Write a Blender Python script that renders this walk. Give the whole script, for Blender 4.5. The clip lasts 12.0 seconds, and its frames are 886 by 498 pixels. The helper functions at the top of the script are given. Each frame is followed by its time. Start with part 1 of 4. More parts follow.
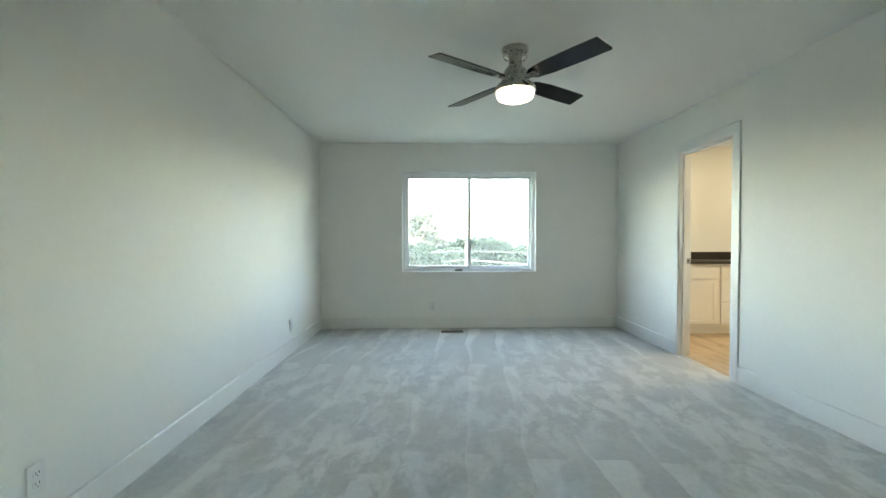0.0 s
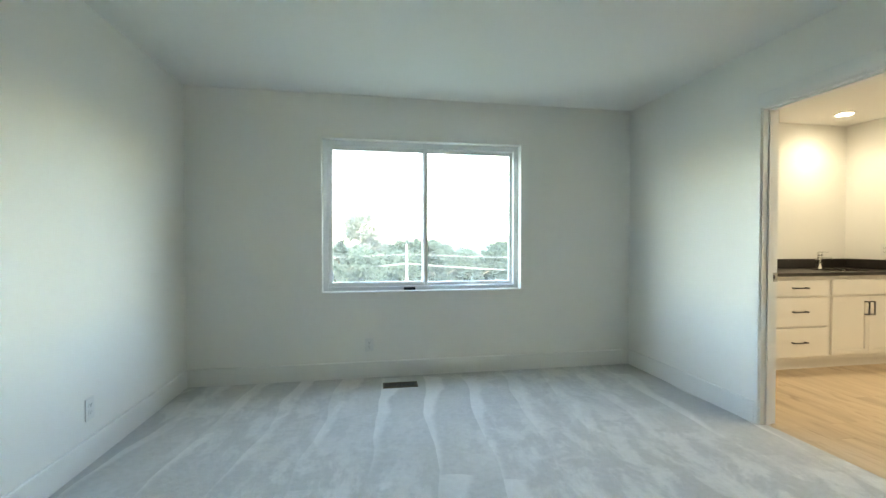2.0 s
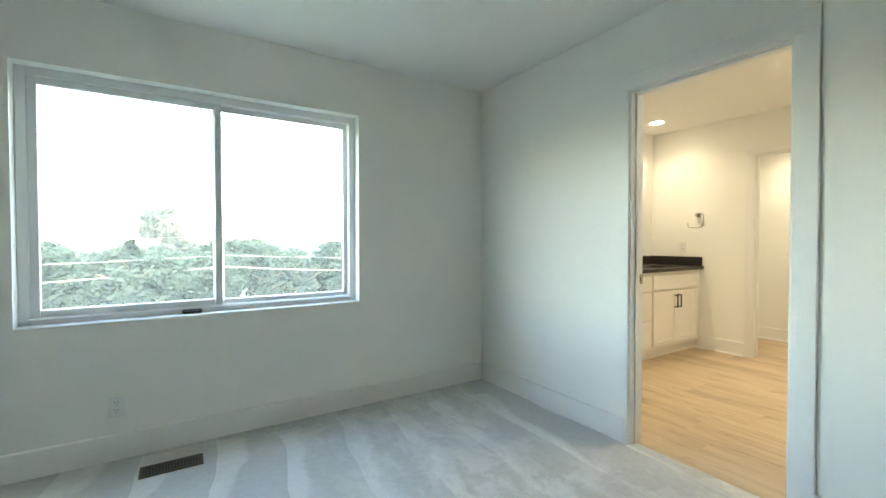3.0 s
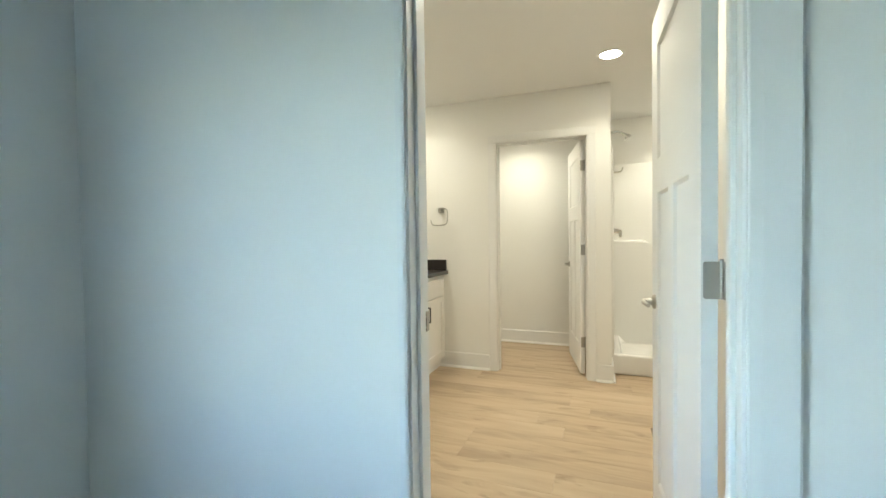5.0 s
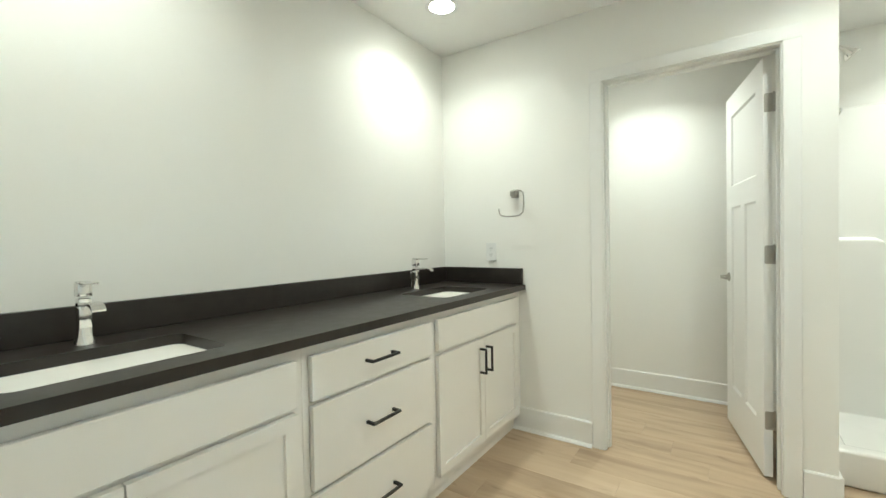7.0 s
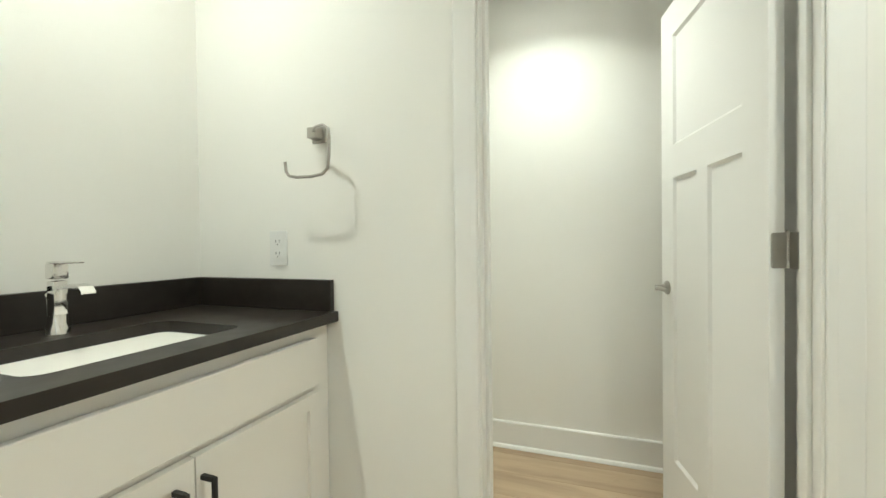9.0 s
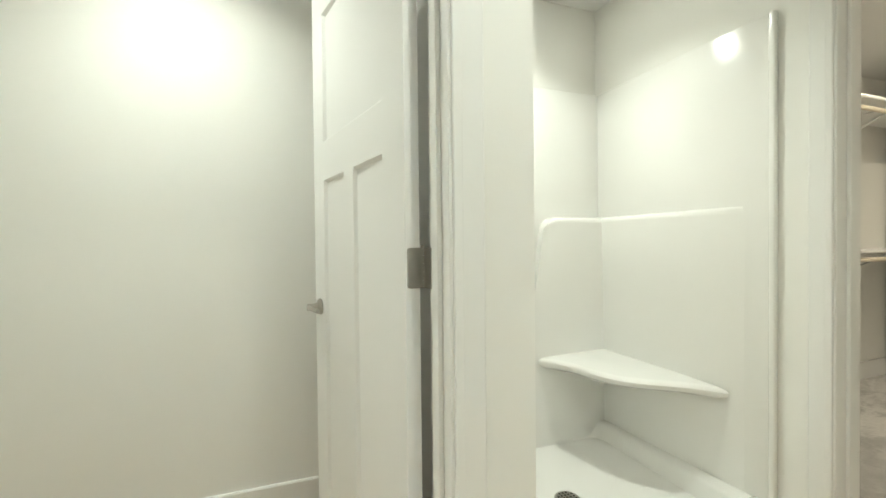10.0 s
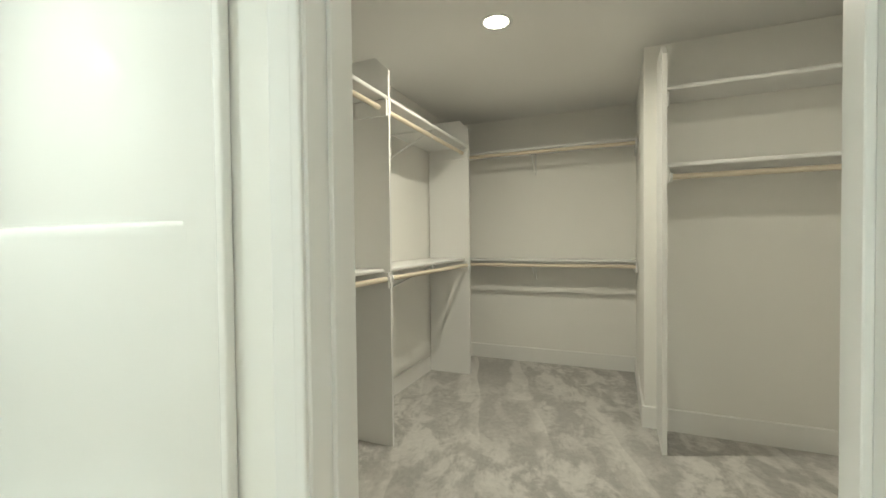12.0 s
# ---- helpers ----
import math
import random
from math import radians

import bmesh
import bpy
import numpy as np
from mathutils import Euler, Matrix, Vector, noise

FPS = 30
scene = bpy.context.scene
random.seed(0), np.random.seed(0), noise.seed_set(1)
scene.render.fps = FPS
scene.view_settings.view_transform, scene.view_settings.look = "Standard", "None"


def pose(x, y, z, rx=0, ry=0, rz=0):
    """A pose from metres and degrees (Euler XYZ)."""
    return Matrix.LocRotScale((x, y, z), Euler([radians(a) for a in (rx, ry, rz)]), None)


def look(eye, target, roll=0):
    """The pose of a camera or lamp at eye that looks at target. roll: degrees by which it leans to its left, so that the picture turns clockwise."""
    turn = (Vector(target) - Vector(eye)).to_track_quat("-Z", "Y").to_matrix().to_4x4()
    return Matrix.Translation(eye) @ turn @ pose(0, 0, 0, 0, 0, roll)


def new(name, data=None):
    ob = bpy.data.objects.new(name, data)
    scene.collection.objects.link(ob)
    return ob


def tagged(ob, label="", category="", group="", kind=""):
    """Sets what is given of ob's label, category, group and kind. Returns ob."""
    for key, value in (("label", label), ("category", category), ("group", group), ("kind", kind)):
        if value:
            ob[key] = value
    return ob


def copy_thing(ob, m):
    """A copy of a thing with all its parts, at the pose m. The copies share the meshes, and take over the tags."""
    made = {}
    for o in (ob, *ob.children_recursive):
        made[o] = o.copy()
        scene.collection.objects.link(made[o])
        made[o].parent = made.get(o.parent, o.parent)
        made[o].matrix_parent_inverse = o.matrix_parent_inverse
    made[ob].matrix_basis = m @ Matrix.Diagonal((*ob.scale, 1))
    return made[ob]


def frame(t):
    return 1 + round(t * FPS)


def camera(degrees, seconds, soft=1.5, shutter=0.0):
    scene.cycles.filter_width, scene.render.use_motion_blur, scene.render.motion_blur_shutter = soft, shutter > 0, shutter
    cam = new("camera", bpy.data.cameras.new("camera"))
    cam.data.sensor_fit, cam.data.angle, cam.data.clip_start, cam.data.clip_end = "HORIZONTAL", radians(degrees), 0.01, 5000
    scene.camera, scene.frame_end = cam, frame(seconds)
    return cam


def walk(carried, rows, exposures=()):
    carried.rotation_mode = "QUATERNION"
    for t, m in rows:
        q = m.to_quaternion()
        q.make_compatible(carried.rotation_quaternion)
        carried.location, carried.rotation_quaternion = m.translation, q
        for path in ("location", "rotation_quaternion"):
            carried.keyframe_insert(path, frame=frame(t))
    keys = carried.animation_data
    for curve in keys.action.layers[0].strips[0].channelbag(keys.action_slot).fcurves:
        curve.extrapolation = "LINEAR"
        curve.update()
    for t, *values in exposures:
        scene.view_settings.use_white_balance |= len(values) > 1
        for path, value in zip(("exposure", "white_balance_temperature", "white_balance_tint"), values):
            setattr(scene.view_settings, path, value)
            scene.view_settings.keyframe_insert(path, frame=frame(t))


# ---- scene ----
cam = camera(93.5, 12.0)
EXPOSURES = [(0.0, 4.96, 8250, 5), (3.5, 4.96, 8150, 5), (5.5, 4.74, 6100, 0), (6.5, 4.90, 5700, -4), (9.0, 4.88, 5850, -3), (10.5, 4.84, 5850, -3), (12.0, 4.98, 5550, -5)]
PATH = [
    (0, (0.506, 0.137, 1.176), (0.554, 2.136, 1.13), -0.1),
    (0.5, (0.49, 0.548, 1.193), (0.529, 2.547, 1.145), -0.1),
    (1, (0.47, 1.028, 1.19), (0.509, 3.027, 1.148), 0.0),
    (1.5, (0.479, 1.517, 1.191), (0.546, 3.515, 1.149), 0.1),
    (2, (0.514, 1.984, 1.179), (0.853, 3.955, 1.146), 0.0),
    (2.5, (0.64, 2.412, 1.187), (1.318, 4.293, 1.15), -0.0),
    (3, (0.793, 2.823, 1.177), (1.861, 4.513, 1.14), -0.1),
    (3.5, (1.015, 3.185, 1.189), (2.422, 4.605, 1.147), -0.1),
    (5.5, (2.363, 3.870, 1.187), (4.252, 4.525, 1.142), -0.9),
    (6, (2.720, 3.920, 1.180), (4.553, 4.718, 1.135), -1.0),
    (6.5, (2.969, 4.000, 1.186), (4.627, 5.118, 1.138), -1.1),
    (8.5, (4.21, 4.396, 1.104), (5.868, 5.515, 1.096), -0.7),
    (9, (4.51, 4.373, 1.112), (6.385, 5.068, 1.084), -0.7),
    (9.5, (4.728, 4.323, 1.116), (6.727, 4.383, 1.088), -0.6),
    (10, (4.884, 4.212, 1.138), (6.759, 3.518, 1.109), -0.6),
    (10.5, (4.994, 3.980, 1.175), (6.492, 2.656, 1.137), -0.7),
    (11, (5.080, 3.738, 1.193), (6.202, 2.083, 1.146), -0.6),
    (11.5, (5.165, 3.447, 1.208), (6.038, 1.649, 1.164), -0.6),
    (12, (5.230, 3.112, 1.225), (6.001, 1.267, 1.183), -0.6),
]
walk(cam, [(t, look(eye, target, roll)) for t, eye, target, roll in PATH], EXPOSURES)
SKY = 0.15
LAMP, FANLIGHT, LAMP_TINT = 6.5, 0.21, (1.0, 0.925, 0.80)

CLOSET_TINT = (1.0, 0.80, 0.605)

# ---------- world and light ----------
world = bpy.data.worlds.new("overcast_sky")
scene.world = world
world.use_nodes = True
wn = world.node_tree.nodes
sky = wn.new("ShaderNodeTexSky")
sky.sky_type = "NISHITA"
sky.sun_disc = False
sky.sun_elevation, sky.sun_rotation = radians(48), radians(200)
sky.air_density, sky.dust_density, sky.ozone_density = 1.0, 1.0, 1.0
world.node_tree.links.new(sky.outputs[0], wn["Background"].inputs[0])
wn["Background"].inputs[1].default_value = SKY
sun_data = bpy.data.lights.new("sun", "SUN")
sun_data.energy, sun_data.angle, sun_data.color = 0.7, radians(25), (1, 0.95, 0.88)
sun = new("sun", sun_data)
sun.rotation_euler = (radians(42), 0, radians(20))

# ---------- materials ----------


def mat(name, base, rough=0.5, metal=0.0, vary=0.04, scale=6.0, grain=0.0, grain_scale=400.0, spec=0.5, coat=0.0, mottle=None):
    """A surface with two scales of colour variation and a fine relief."""
    m = bpy.data.materials.new(name)
    m.use_nodes = True
    nt = m.node_tree
    b = nt.nodes["Principled BSDF"]
    b.inputs["Roughness"].default_value, b.inputs["Metallic"].default_value = rough, metal
    b.inputs["Specular IOR Level"].default_value = spec
    b.inputs["Coat Weight"].default_value = coat
    geo = nt.nodes.new("ShaderNodeNewGeometry")
    n1 = nt.nodes.new("ShaderNodeTexNoise")
    n1.inputs["Scale"].default_value, n1.inputs["Detail"].default_value = scale, 5
    nt.links.new(geo.outputs["Position"], n1.inputs["Vector"])
    ramp = nt.nodes.new("ShaderNodeMix")
    ramp.data_type = "RGBA"
    lo = mottle or tuple(c * (1 - vary) for c in base)
    hi = tuple(min(1, c * (1 + vary)) for c in base)
    ramp.inputs["A"].default_value, ramp.inputs["B"].default_value = (*lo, 1), (*hi, 1)
    nt.links.new(n1.outputs["Fac"], ramp.inputs["Factor"])
    nt.links.new(ramp.outputs["Result"], b.inputs["Base Color"])
    mr = nt.nodes.new("ShaderNodeMapRange")
    mr.inputs["To Min"].default_value, mr.inputs["To Max"].default_value = max(0.02, rough - 0.06), min(1, rough + 0.06)
    nt.links.new(n1.outputs["Fac"], mr.inputs["Value"])
    nt.links.new(mr.outputs["Result"], b.inputs["Roughness"])
    if grain:
        n2 = nt.nodes.new("ShaderNodeTexNoise")
        n2.inputs["Scale"].default_value, n2.inputs["Detail"].default_value = grain_scale, 3
        nt.links.new(geo.outputs["Position"], n2.inputs["Vector"])
        bump = nt.nodes.new("ShaderNodeBump")
        bump.inputs["Strength"].default_value, bump.inputs["Distance"].default_value = grain, 0.002
        nt.links.new(n2.outputs["Fac"], bump.inputs["Height"])
        nt.links.new(bump.outputs["Normal"], b.inputs["Normal"])
    return m


def math_node(nt, op, a, b=None, c=None):
    n = nt.nodes.new("ShaderNodeMath")
    n.operation = op
    for i, v in enumerate((a, b, c)):
        if v is None:
            continue
        if isinstance(v, (int, float)):
            n.inputs[i].default_value = v
        else:
            nt.links.new(v, n.inputs[i])
    return n.outputs[0]


def carpet_mat(name, dark, light, turn=0.0, stripe=2.6, origin=(0, 0), lanes_from=None):
    """Cut-pile carpet: vacuum lanes, scuffed pile in patches, tuft relief."""
    m = bpy.data.materials.new(name)
    m.use_nodes = True
    nt = m.node_tree
    b = nt.nodes["Principled BSDF"]
    b.inputs["Roughness"].default_value = 0.95
    b.inputs["Specular IOR Level"].default_value = 0.15
    b.inputs["Sheen Weight"].default_value = 0.25
    geo = nt.nodes.new("ShaderNodeNewGeometry")
    mp = nt.nodes.new("ShaderNodeMapping")
    mp.inputs["Rotation"].default_value = (0, 0, radians(turn))
    mp.inputs["Location"].default_value = (origin[0], origin[1], 0)
    nt.links.new(geo.outputs["Position"], mp.inputs["Vector"])
    sep = nt.nodes.new("ShaderNodeSeparateXYZ")
    nt.links.new(mp.outputs[0], sep.inputs[0])
    wob = nt.nodes.new("ShaderNodeTexNoise")
    wob.inputs["Scale"].default_value = 0.9
    nt.links.new(geo.outputs["Position"], wob.inputs["Vector"])
    # lanes narrow and widen along their length, wedge by wedge
    seg = math_node(nt, "FRACT", math_node(nt, "MULTIPLY", math_node(nt, "ADD", sep.outputs[1], math_node(nt, "MULTIPLY", wob.outputs["Fac"], 0.5)), 0.62))
    lane = math_node(nt, "FRACT", math_node(nt, "MULTIPLY", math_node(nt, "ADD", sep.outputs[0], math_node(nt, "MULTIPLY", wob.outputs["Fac"], 0.26)), stripe))
    width = math_node(nt, "ADD", math_node(nt, "MULTIPLY", seg, 0.42), 0.03)
    jit = nt.nodes.new("ShaderNodeTexNoise")
    jit.inputs["Scale"].default_value, jit.inputs["Detail"].default_value = 2.1, 3
    nt.links.new(geo.outputs["Position"], jit.inputs["Vector"])
    width = math_node(nt, "MULTIPLY", width, math_node(nt, "MULTIPLY", jit.outputs["Fac"], 2.0))
    edge = nt.nodes.new("ShaderNodeMapRange")
    edge.interpolation_type = "SMOOTHSTEP"
    edge.inputs["From Min"].default_value, edge.inputs["From Max"].default_value = -0.10, 0.04
    nt.links.new(math_node(nt, "SUBTRACT", lane, width), edge.inputs["Value"])
    patch = nt.nodes.new("ShaderNodeTexNoise")
    patch.inputs["Scale"].default_value, patch.inputs["Detail"].default_value, patch.inputs["Roughness"].default_value = 5.0, 8, 0.70
    patch.inputs["Distortion"].default_value = 0.35
    drawn = nt.nodes.new("ShaderNodeMapping")
    drawn.inputs["Scale"].default_value = (1.15, 0.62, 1)
    nt.links.new(mp.outputs[0], drawn.inputs["Vector"])
    nt.links.new(drawn.outputs[0], patch.inputs["Vector"])
    pr = nt.nodes.new("ShaderNodeMapRange")
    pr.interpolation_type = "SMOOTHSTEP"
    pr.inputs["From Min"].default_value, pr.inputs["From Max"].default_value = 0.43, 0.585
    nt.links.new(patch.outputs["Fac"], pr.inputs["Value"])
    area = nt.nodes.new("ShaderNodeTexNoise")
    area.inputs["Scale"].default_value, area.inputs["Detail"].default_value = 0.75, 2
    nt.links.new(geo.outputs["Position"], area.inputs["Vector"])
    ar = nt.nodes.new("ShaderNodeMapRange")
    ar.inputs["From Min"].default_value, ar.inputs["From Max"].default_value = 0.30, 0.55
    nt.links.new(area.outputs["Fac"], ar.inputs["Value"])
    tuft = nt.nodes.new("ShaderNodeTexNoise")
    tuft.inputs["Scale"].default_value, tuft.inputs["Detail"].default_value = 170, 4
    nt.links.new(geo.outputs["Position"], tuft.inputs["Vector"])
    fine = nt.nodes.new("ShaderNodeTexNoise")
    fine.inputs["Scale"].default_value, fine.inputs["Detail"].default_value = 28, 5
    nt.links.new(geo.outputs["Position"], fine.inputs["Vector"])
    lanes = math_node(nt, "SUBTRACT", 1.0, edge.outputs["Result"])
    mixf = nt.nodes.new("ShaderNodeMix")
    blend = ar.outputs["Result"]
    if lanes_from:
        # fresh vacuum lanes beyond this line, trodden pile before it
        sp = nt.nodes.new("ShaderNodeSeparateXYZ")
        nt.links.new(geo.outputs["Position"], sp.inputs[0])
        ln = nt.nodes.new("ShaderNodeMapRange")
        ln.inputs["From Min"].default_value, ln.inputs["From Max"].default_value = lanes_from - 0.7, lanes_from + 0.5
        ln.inputs["To Min"].default_value, ln.inputs["To Max"].default_value = -0.02, -0.40
        nt.links.new(sp.outputs[1], ln.inputs["Value"])
        add = nt.nodes.new("ShaderNodeMath")
        add.operation, add.use_clamp = "ADD", True
        nt.links.new(blend, add.inputs[0])
        nt.links.new(ln.outputs["Result"], add.inputs[1])
        blend = add.outputs[0]
    nt.links.new(blend, mixf.inputs["Factor"])
    nt.links.new(lanes, mixf.inputs["A"])
    nt.links.new(pr.outputs["Result"], mixf.inputs["B"])
    tone = math_node(nt, "ADD", math_node(nt, "MULTIPLY", mixf.outputs["Result"], 0.54), math_node(nt, "MULTIPLY", fine.outputs["Fac"], 0.46))
    tone = math_node(nt, "ADD", tone, math_node(nt, "MULTIPLY", math_node(nt, "SUBTRACT", tuft.outputs["Fac"], 0.5), 0.5))
    mix = nt.nodes.new("ShaderNodeMix")
    mix.data_type = "RGBA"
    mix.inputs["A"].default_value, mix.inputs["B"].default_value = (*dark, 1), (*light, 1)
    nt.links.new(tone, mix.inputs["Factor"])
    nt.links.new(mix.outputs["Result"], b.inputs["Base Color"])
    h = math_node(nt, "ADD", math_node(nt, "MULTIPLY", tuft.outputs["Fac"], 1.0), math_node(nt, "MULTIPLY", fine.outputs["Fac"], 1.2))
    bump = nt.nodes.new("ShaderNodeBump")
    bump.inputs["Strength"].default_value, bump.inputs["Distance"].default_value = 0.55, 0.008
    nt.links.new(h, bump.inputs["Height"])
    nt.links.new(bump.outputs["Normal"], b.inputs["Normal"])
    return m


def oak_mat(name):
    """Pale oak vinyl plank: streaks along the board, knots, tone by board."""
    m = bpy.data.materials.new(name)
    m.use_nodes = True
    nt = m.node_tree
    b = nt.nodes["Principled BSDF"]
    b.inputs["Roughness"].default_value = 0.42
    info = nt.nodes.new("ShaderNodeObjectInfo")
    geo = nt.nodes.new("ShaderNodeNewGeometry")
    shift = nt.nodes.new("ShaderNodeVectorMath")
    shift.operation = "MULTIPLY_ADD"
    shift.inputs[1].default_value = (37.0, 91.0, 13.0)
    cb = nt.nodes.new("ShaderNodeCombineXYZ")
    for i in range(3):
        nt.links.new(info.outputs["Random"], cb.inputs[i])
    nt.links.new(cb.outputs[0], shift.inputs[0])
    nt.links.new(geo.outputs["Position"], shift.inputs[2])
    mp = nt.nodes.new("ShaderNodeMapping")
    mp.inputs["Scale"].default_value = (5.0, 0.7, 1)
    nt.links.new(shift.outputs[0], mp.inputs["Vector"])
    g = nt.nodes.new("ShaderNodeTexNoise")
    g.inputs["Scale"].default_value, g.inputs["Detail"].default_value, g.inputs["Distortion"].default_value = 2.2, 7, 0.7
    nt.links.new(mp.outputs[0], g.inputs["Vector"])
    mp2 = nt.nodes.new("ShaderNodeMapping")
    mp2.inputs["Scale"].default_value = (90, 4, 1)
    nt.links.new(shift.outputs[0], mp2.inputs["Vector"])
    fib = nt.nodes.new("ShaderNodeTexNoise")
    fib.inputs["Scale"].default_value, fib.inputs["Detail"].default_value = 3, 4
    nt.links.new(mp2.outputs[0], fib.inputs["Vector"])
    mp3 = nt.nodes.new("ShaderNodeMapping")
    mp3.inputs["Scale"].default_value = (5.5, 1.6, 1)
    nt.links.new(shift.outputs[0], mp3.inputs["Vector"])
    kn = nt.nodes.new("ShaderNodeTexNoise")
    kn.inputs["Scale"].default_value, kn.inputs["Detail"].default_value, kn.inputs["Distortion"].default_value = 1.6, 3, 1.2
    nt.links.new(mp3.outputs[0], kn.inputs["Vector"])
    kr = nt.nodes.new("ShaderNodeMapRange")
    kr.inputs["From Min"].default_value, kr.inputs["From Max"].default_value = 0.62, 0.80
    nt.links.new(kn.outputs["Fac"], kr.inputs["Value"])
    ramp = nt.nodes.new("ShaderNodeValToRGB")
    e = ramp.color_ramp.elements
    e[0].position, e[0].color = 0.26, (0.355, 0.258, 0.165, 1)
    e[1].position, e[1].color = 0.72, (0.565, 0.445, 0.305, 1)
    mid = e.new(0.5)
    mid.color = (0.50, 0.38, 0.252, 1)
    f = math_node(nt, "ADD", math_node(nt, "MULTIPLY", g.outputs["Fac"], 0.88), math_node(nt, "MULTIPLY", fib.outputs["Fac"], 0.12))
    f = math_node(nt, "ADD", f, math_node(nt, "MULTIPLY", math_node(nt, "SUBTRACT", info.outputs["Random"], 0.5), 0.22))
    nt.links.new(f, ramp.inputs["Fac"])
    knot = nt.nodes.new("ShaderNodeMix")
    knot.data_type = "RGBA"
    knot.inputs["B"].default_value = (0.23, 0.15, 0.085, 1)
    nt.links.new(math_node(nt, "MULTIPLY", kr.outputs["Result"], 0.75), knot.inputs["Factor"])
    nt.links.new(ramp.outputs["Color"], knot.inputs["A"])
    nt.links.new(knot.outputs["Result"], b.inputs["Base Color"])
    bump = nt.nodes.new("ShaderNodeBump")
    bump.inputs["Strength"].default_value, bump.inputs["Distance"].default_value = 0.15, 0.001
    nt.links.new(fib.outputs["Fac"], bump.inputs["Height"])
    nt.links.new(bump.outputs["Normal"], b.inputs["Normal"])
    return m


def glow_mat(name, colour, strength):
    m = bpy.data.materials.new(name)
    m.use_nodes = True
    b = m.node_tree.nodes["Principled BSDF"]
    b.inputs["Base Color"].default_value = (0.8, 0.8, 0.8, 1)
    b.inputs["Emission Color"].default_value = (*colour, 1)
    b.inputs["Emission Strength"].default_value = strength
    return m


def glass_mat(name):
    m = bpy.data.materials.new(name)
    m.use_nodes = True
    b = m.node_tree.nodes["Principled BSDF"]
    b.inputs["Base Color"].default_value = (0.97, 1, 0.99, 1)
    b.inputs["Roughness"].default_value = 0.0
    b.inputs["Transmission Weight"].default_value = 1.0
    b.inputs["IOR"].default_value = 1.03
    nt = m.node_tree
    # a small translucent share adds a pale haze that washes out the view
    veil = nt.nodes.new("ShaderNodeBsdfTranslucent")
    veil.inputs["Color"].default_value = (0.85, 0.9, 0.88, 1)
    mix = nt.nodes.new("ShaderNodeMixShader")
    n = nt.nodes.new("ShaderNodeTexNoise")
    n.inputs["Scale"].default_value = 3.0
    mr = nt.nodes.new("ShaderNodeMapRange")
    mr.inputs["To Min"].default_value, mr.inputs["To Max"].default_value = 0.017, 0.024
    nt.links.new(n.outputs["Fac"], mr.inputs["Value"])
    nt.links.new(mr.outputs["Result"], mix.inputs[0])
    nt.links.new(b.outputs[0], mix.inputs[1])
    nt.links.new(veil.outputs[0], mix.inputs[2])
    nt.links.new(mix.outputs[0], nt.nodes["Material Output"].inputs["Surface"])
    return m


def leafy(m, share=0.62):
    """Let light pass through thin leaves."""
    nt = m.node_tree
    b = nt.nodes["Principled BSDF"]
    tr = nt.nodes.new("ShaderNodeBsdfTranslucent")
    src = b.inputs["Base Color"].links[0].from_socket
    nt.links.new(src, tr.inputs["Color"])
    mix = nt.nodes.new("ShaderNodeMixShader")
    mix.inputs[0].default_value = share
    nt.links.new(b.outputs[0], mix.inputs[1])
    nt.links.new(tr.outputs[0], mix.inputs[2])
    nt.links.new(mix.outputs[0], nt.nodes["Material Output"].inputs["Surface"])
    return m


WALL = mat("wall_paint", (0.868, 0.857, 0.815), 0.58, vary=0.02, scale=1.3, grain=0.10, grain_scale=240, spec=0.3)
CEIL = mat("ceiling_paint", (0.85, 0.843, 0.815), 0.85, vary=0.02, scale=1.1, grain=0.2, grain_scale=160)
TRIM = mat("trim_enamel", (0.845, 0.838, 0.81), 0.36, vary=0.015, scale=3, grain=0.04, grain_scale=90)
DOORP = mat("door_enamel", (0.845, 0.84, 0.82), 0.40, vary=0.01, scale=4)
CAB = mat("cabinet_paint", (0.835, 0.812, 0.762), 0.38, vary=0.015, scale=5, grain=0.04, grain_scale=140)
STONE = mat("dark_quartz", (0.026, 0.021, 0.017), 0.33, vary=0.25, scale=22, grain=0.02, grain_scale=300, mottle=(0.010, 0.008, 0.0065))
PORC = mat("porcelain", (0.86, 0.86, 0.85), 0.08, vary=0.01, coat=0.3)
ACRYL = mat("gloss_fibreglass", (0.862, 0.852, 0.815), 0.19, vary=0.012, scale=2, coat=0.2)
CHROME = mat("chrome", (0.80, 0.79, 0.77), 0.10, metal=1.0, vary=0.02)
NICKEL = mat("brushed_nickel", (0.44, 0.42, 0.385), 0.30, metal=1.0, vary=0.05, scale=60, grain=0.1, grain_scale=600)
DNICK = mat("dark_nickel", (0.44, 0.43, 0.41), 0.28, metal=1.0, vary=0.05, scale=40)
BLACK = mat("matte_black_metal", (0.014, 0.014, 0.014), 0.42, metal=0.0, vary=0.1)
BLADE = mat("black_blade", (0.009, 0.008, 0.008), 0.14, vary=0.15, scale=9, grain=0.05, grain_scale=80)
VINYL = mat("white_vinyl", (0.82, 0.83, 0.83), 0.35, vary=0.01)
PLATE = mat("white_plastic", (0.80, 0.80, 0.78), 0.3, vary=0.01)
# near black: gives slots, holes and vents their inner shade as colour
SLOT = mat("dark_slot", (0.03, 0.03, 0.03), 0.6)
VENT = mat("brown_register", (0.10, 0.075, 0.05), 0.45, metal=0.4, vary=0.1, scale=30)
BOARD = mat("white_melamine", (0.78, 0.775, 0.755), 0.42, vary=0.015, scale=3, grain=0.03, grain_scale=120)
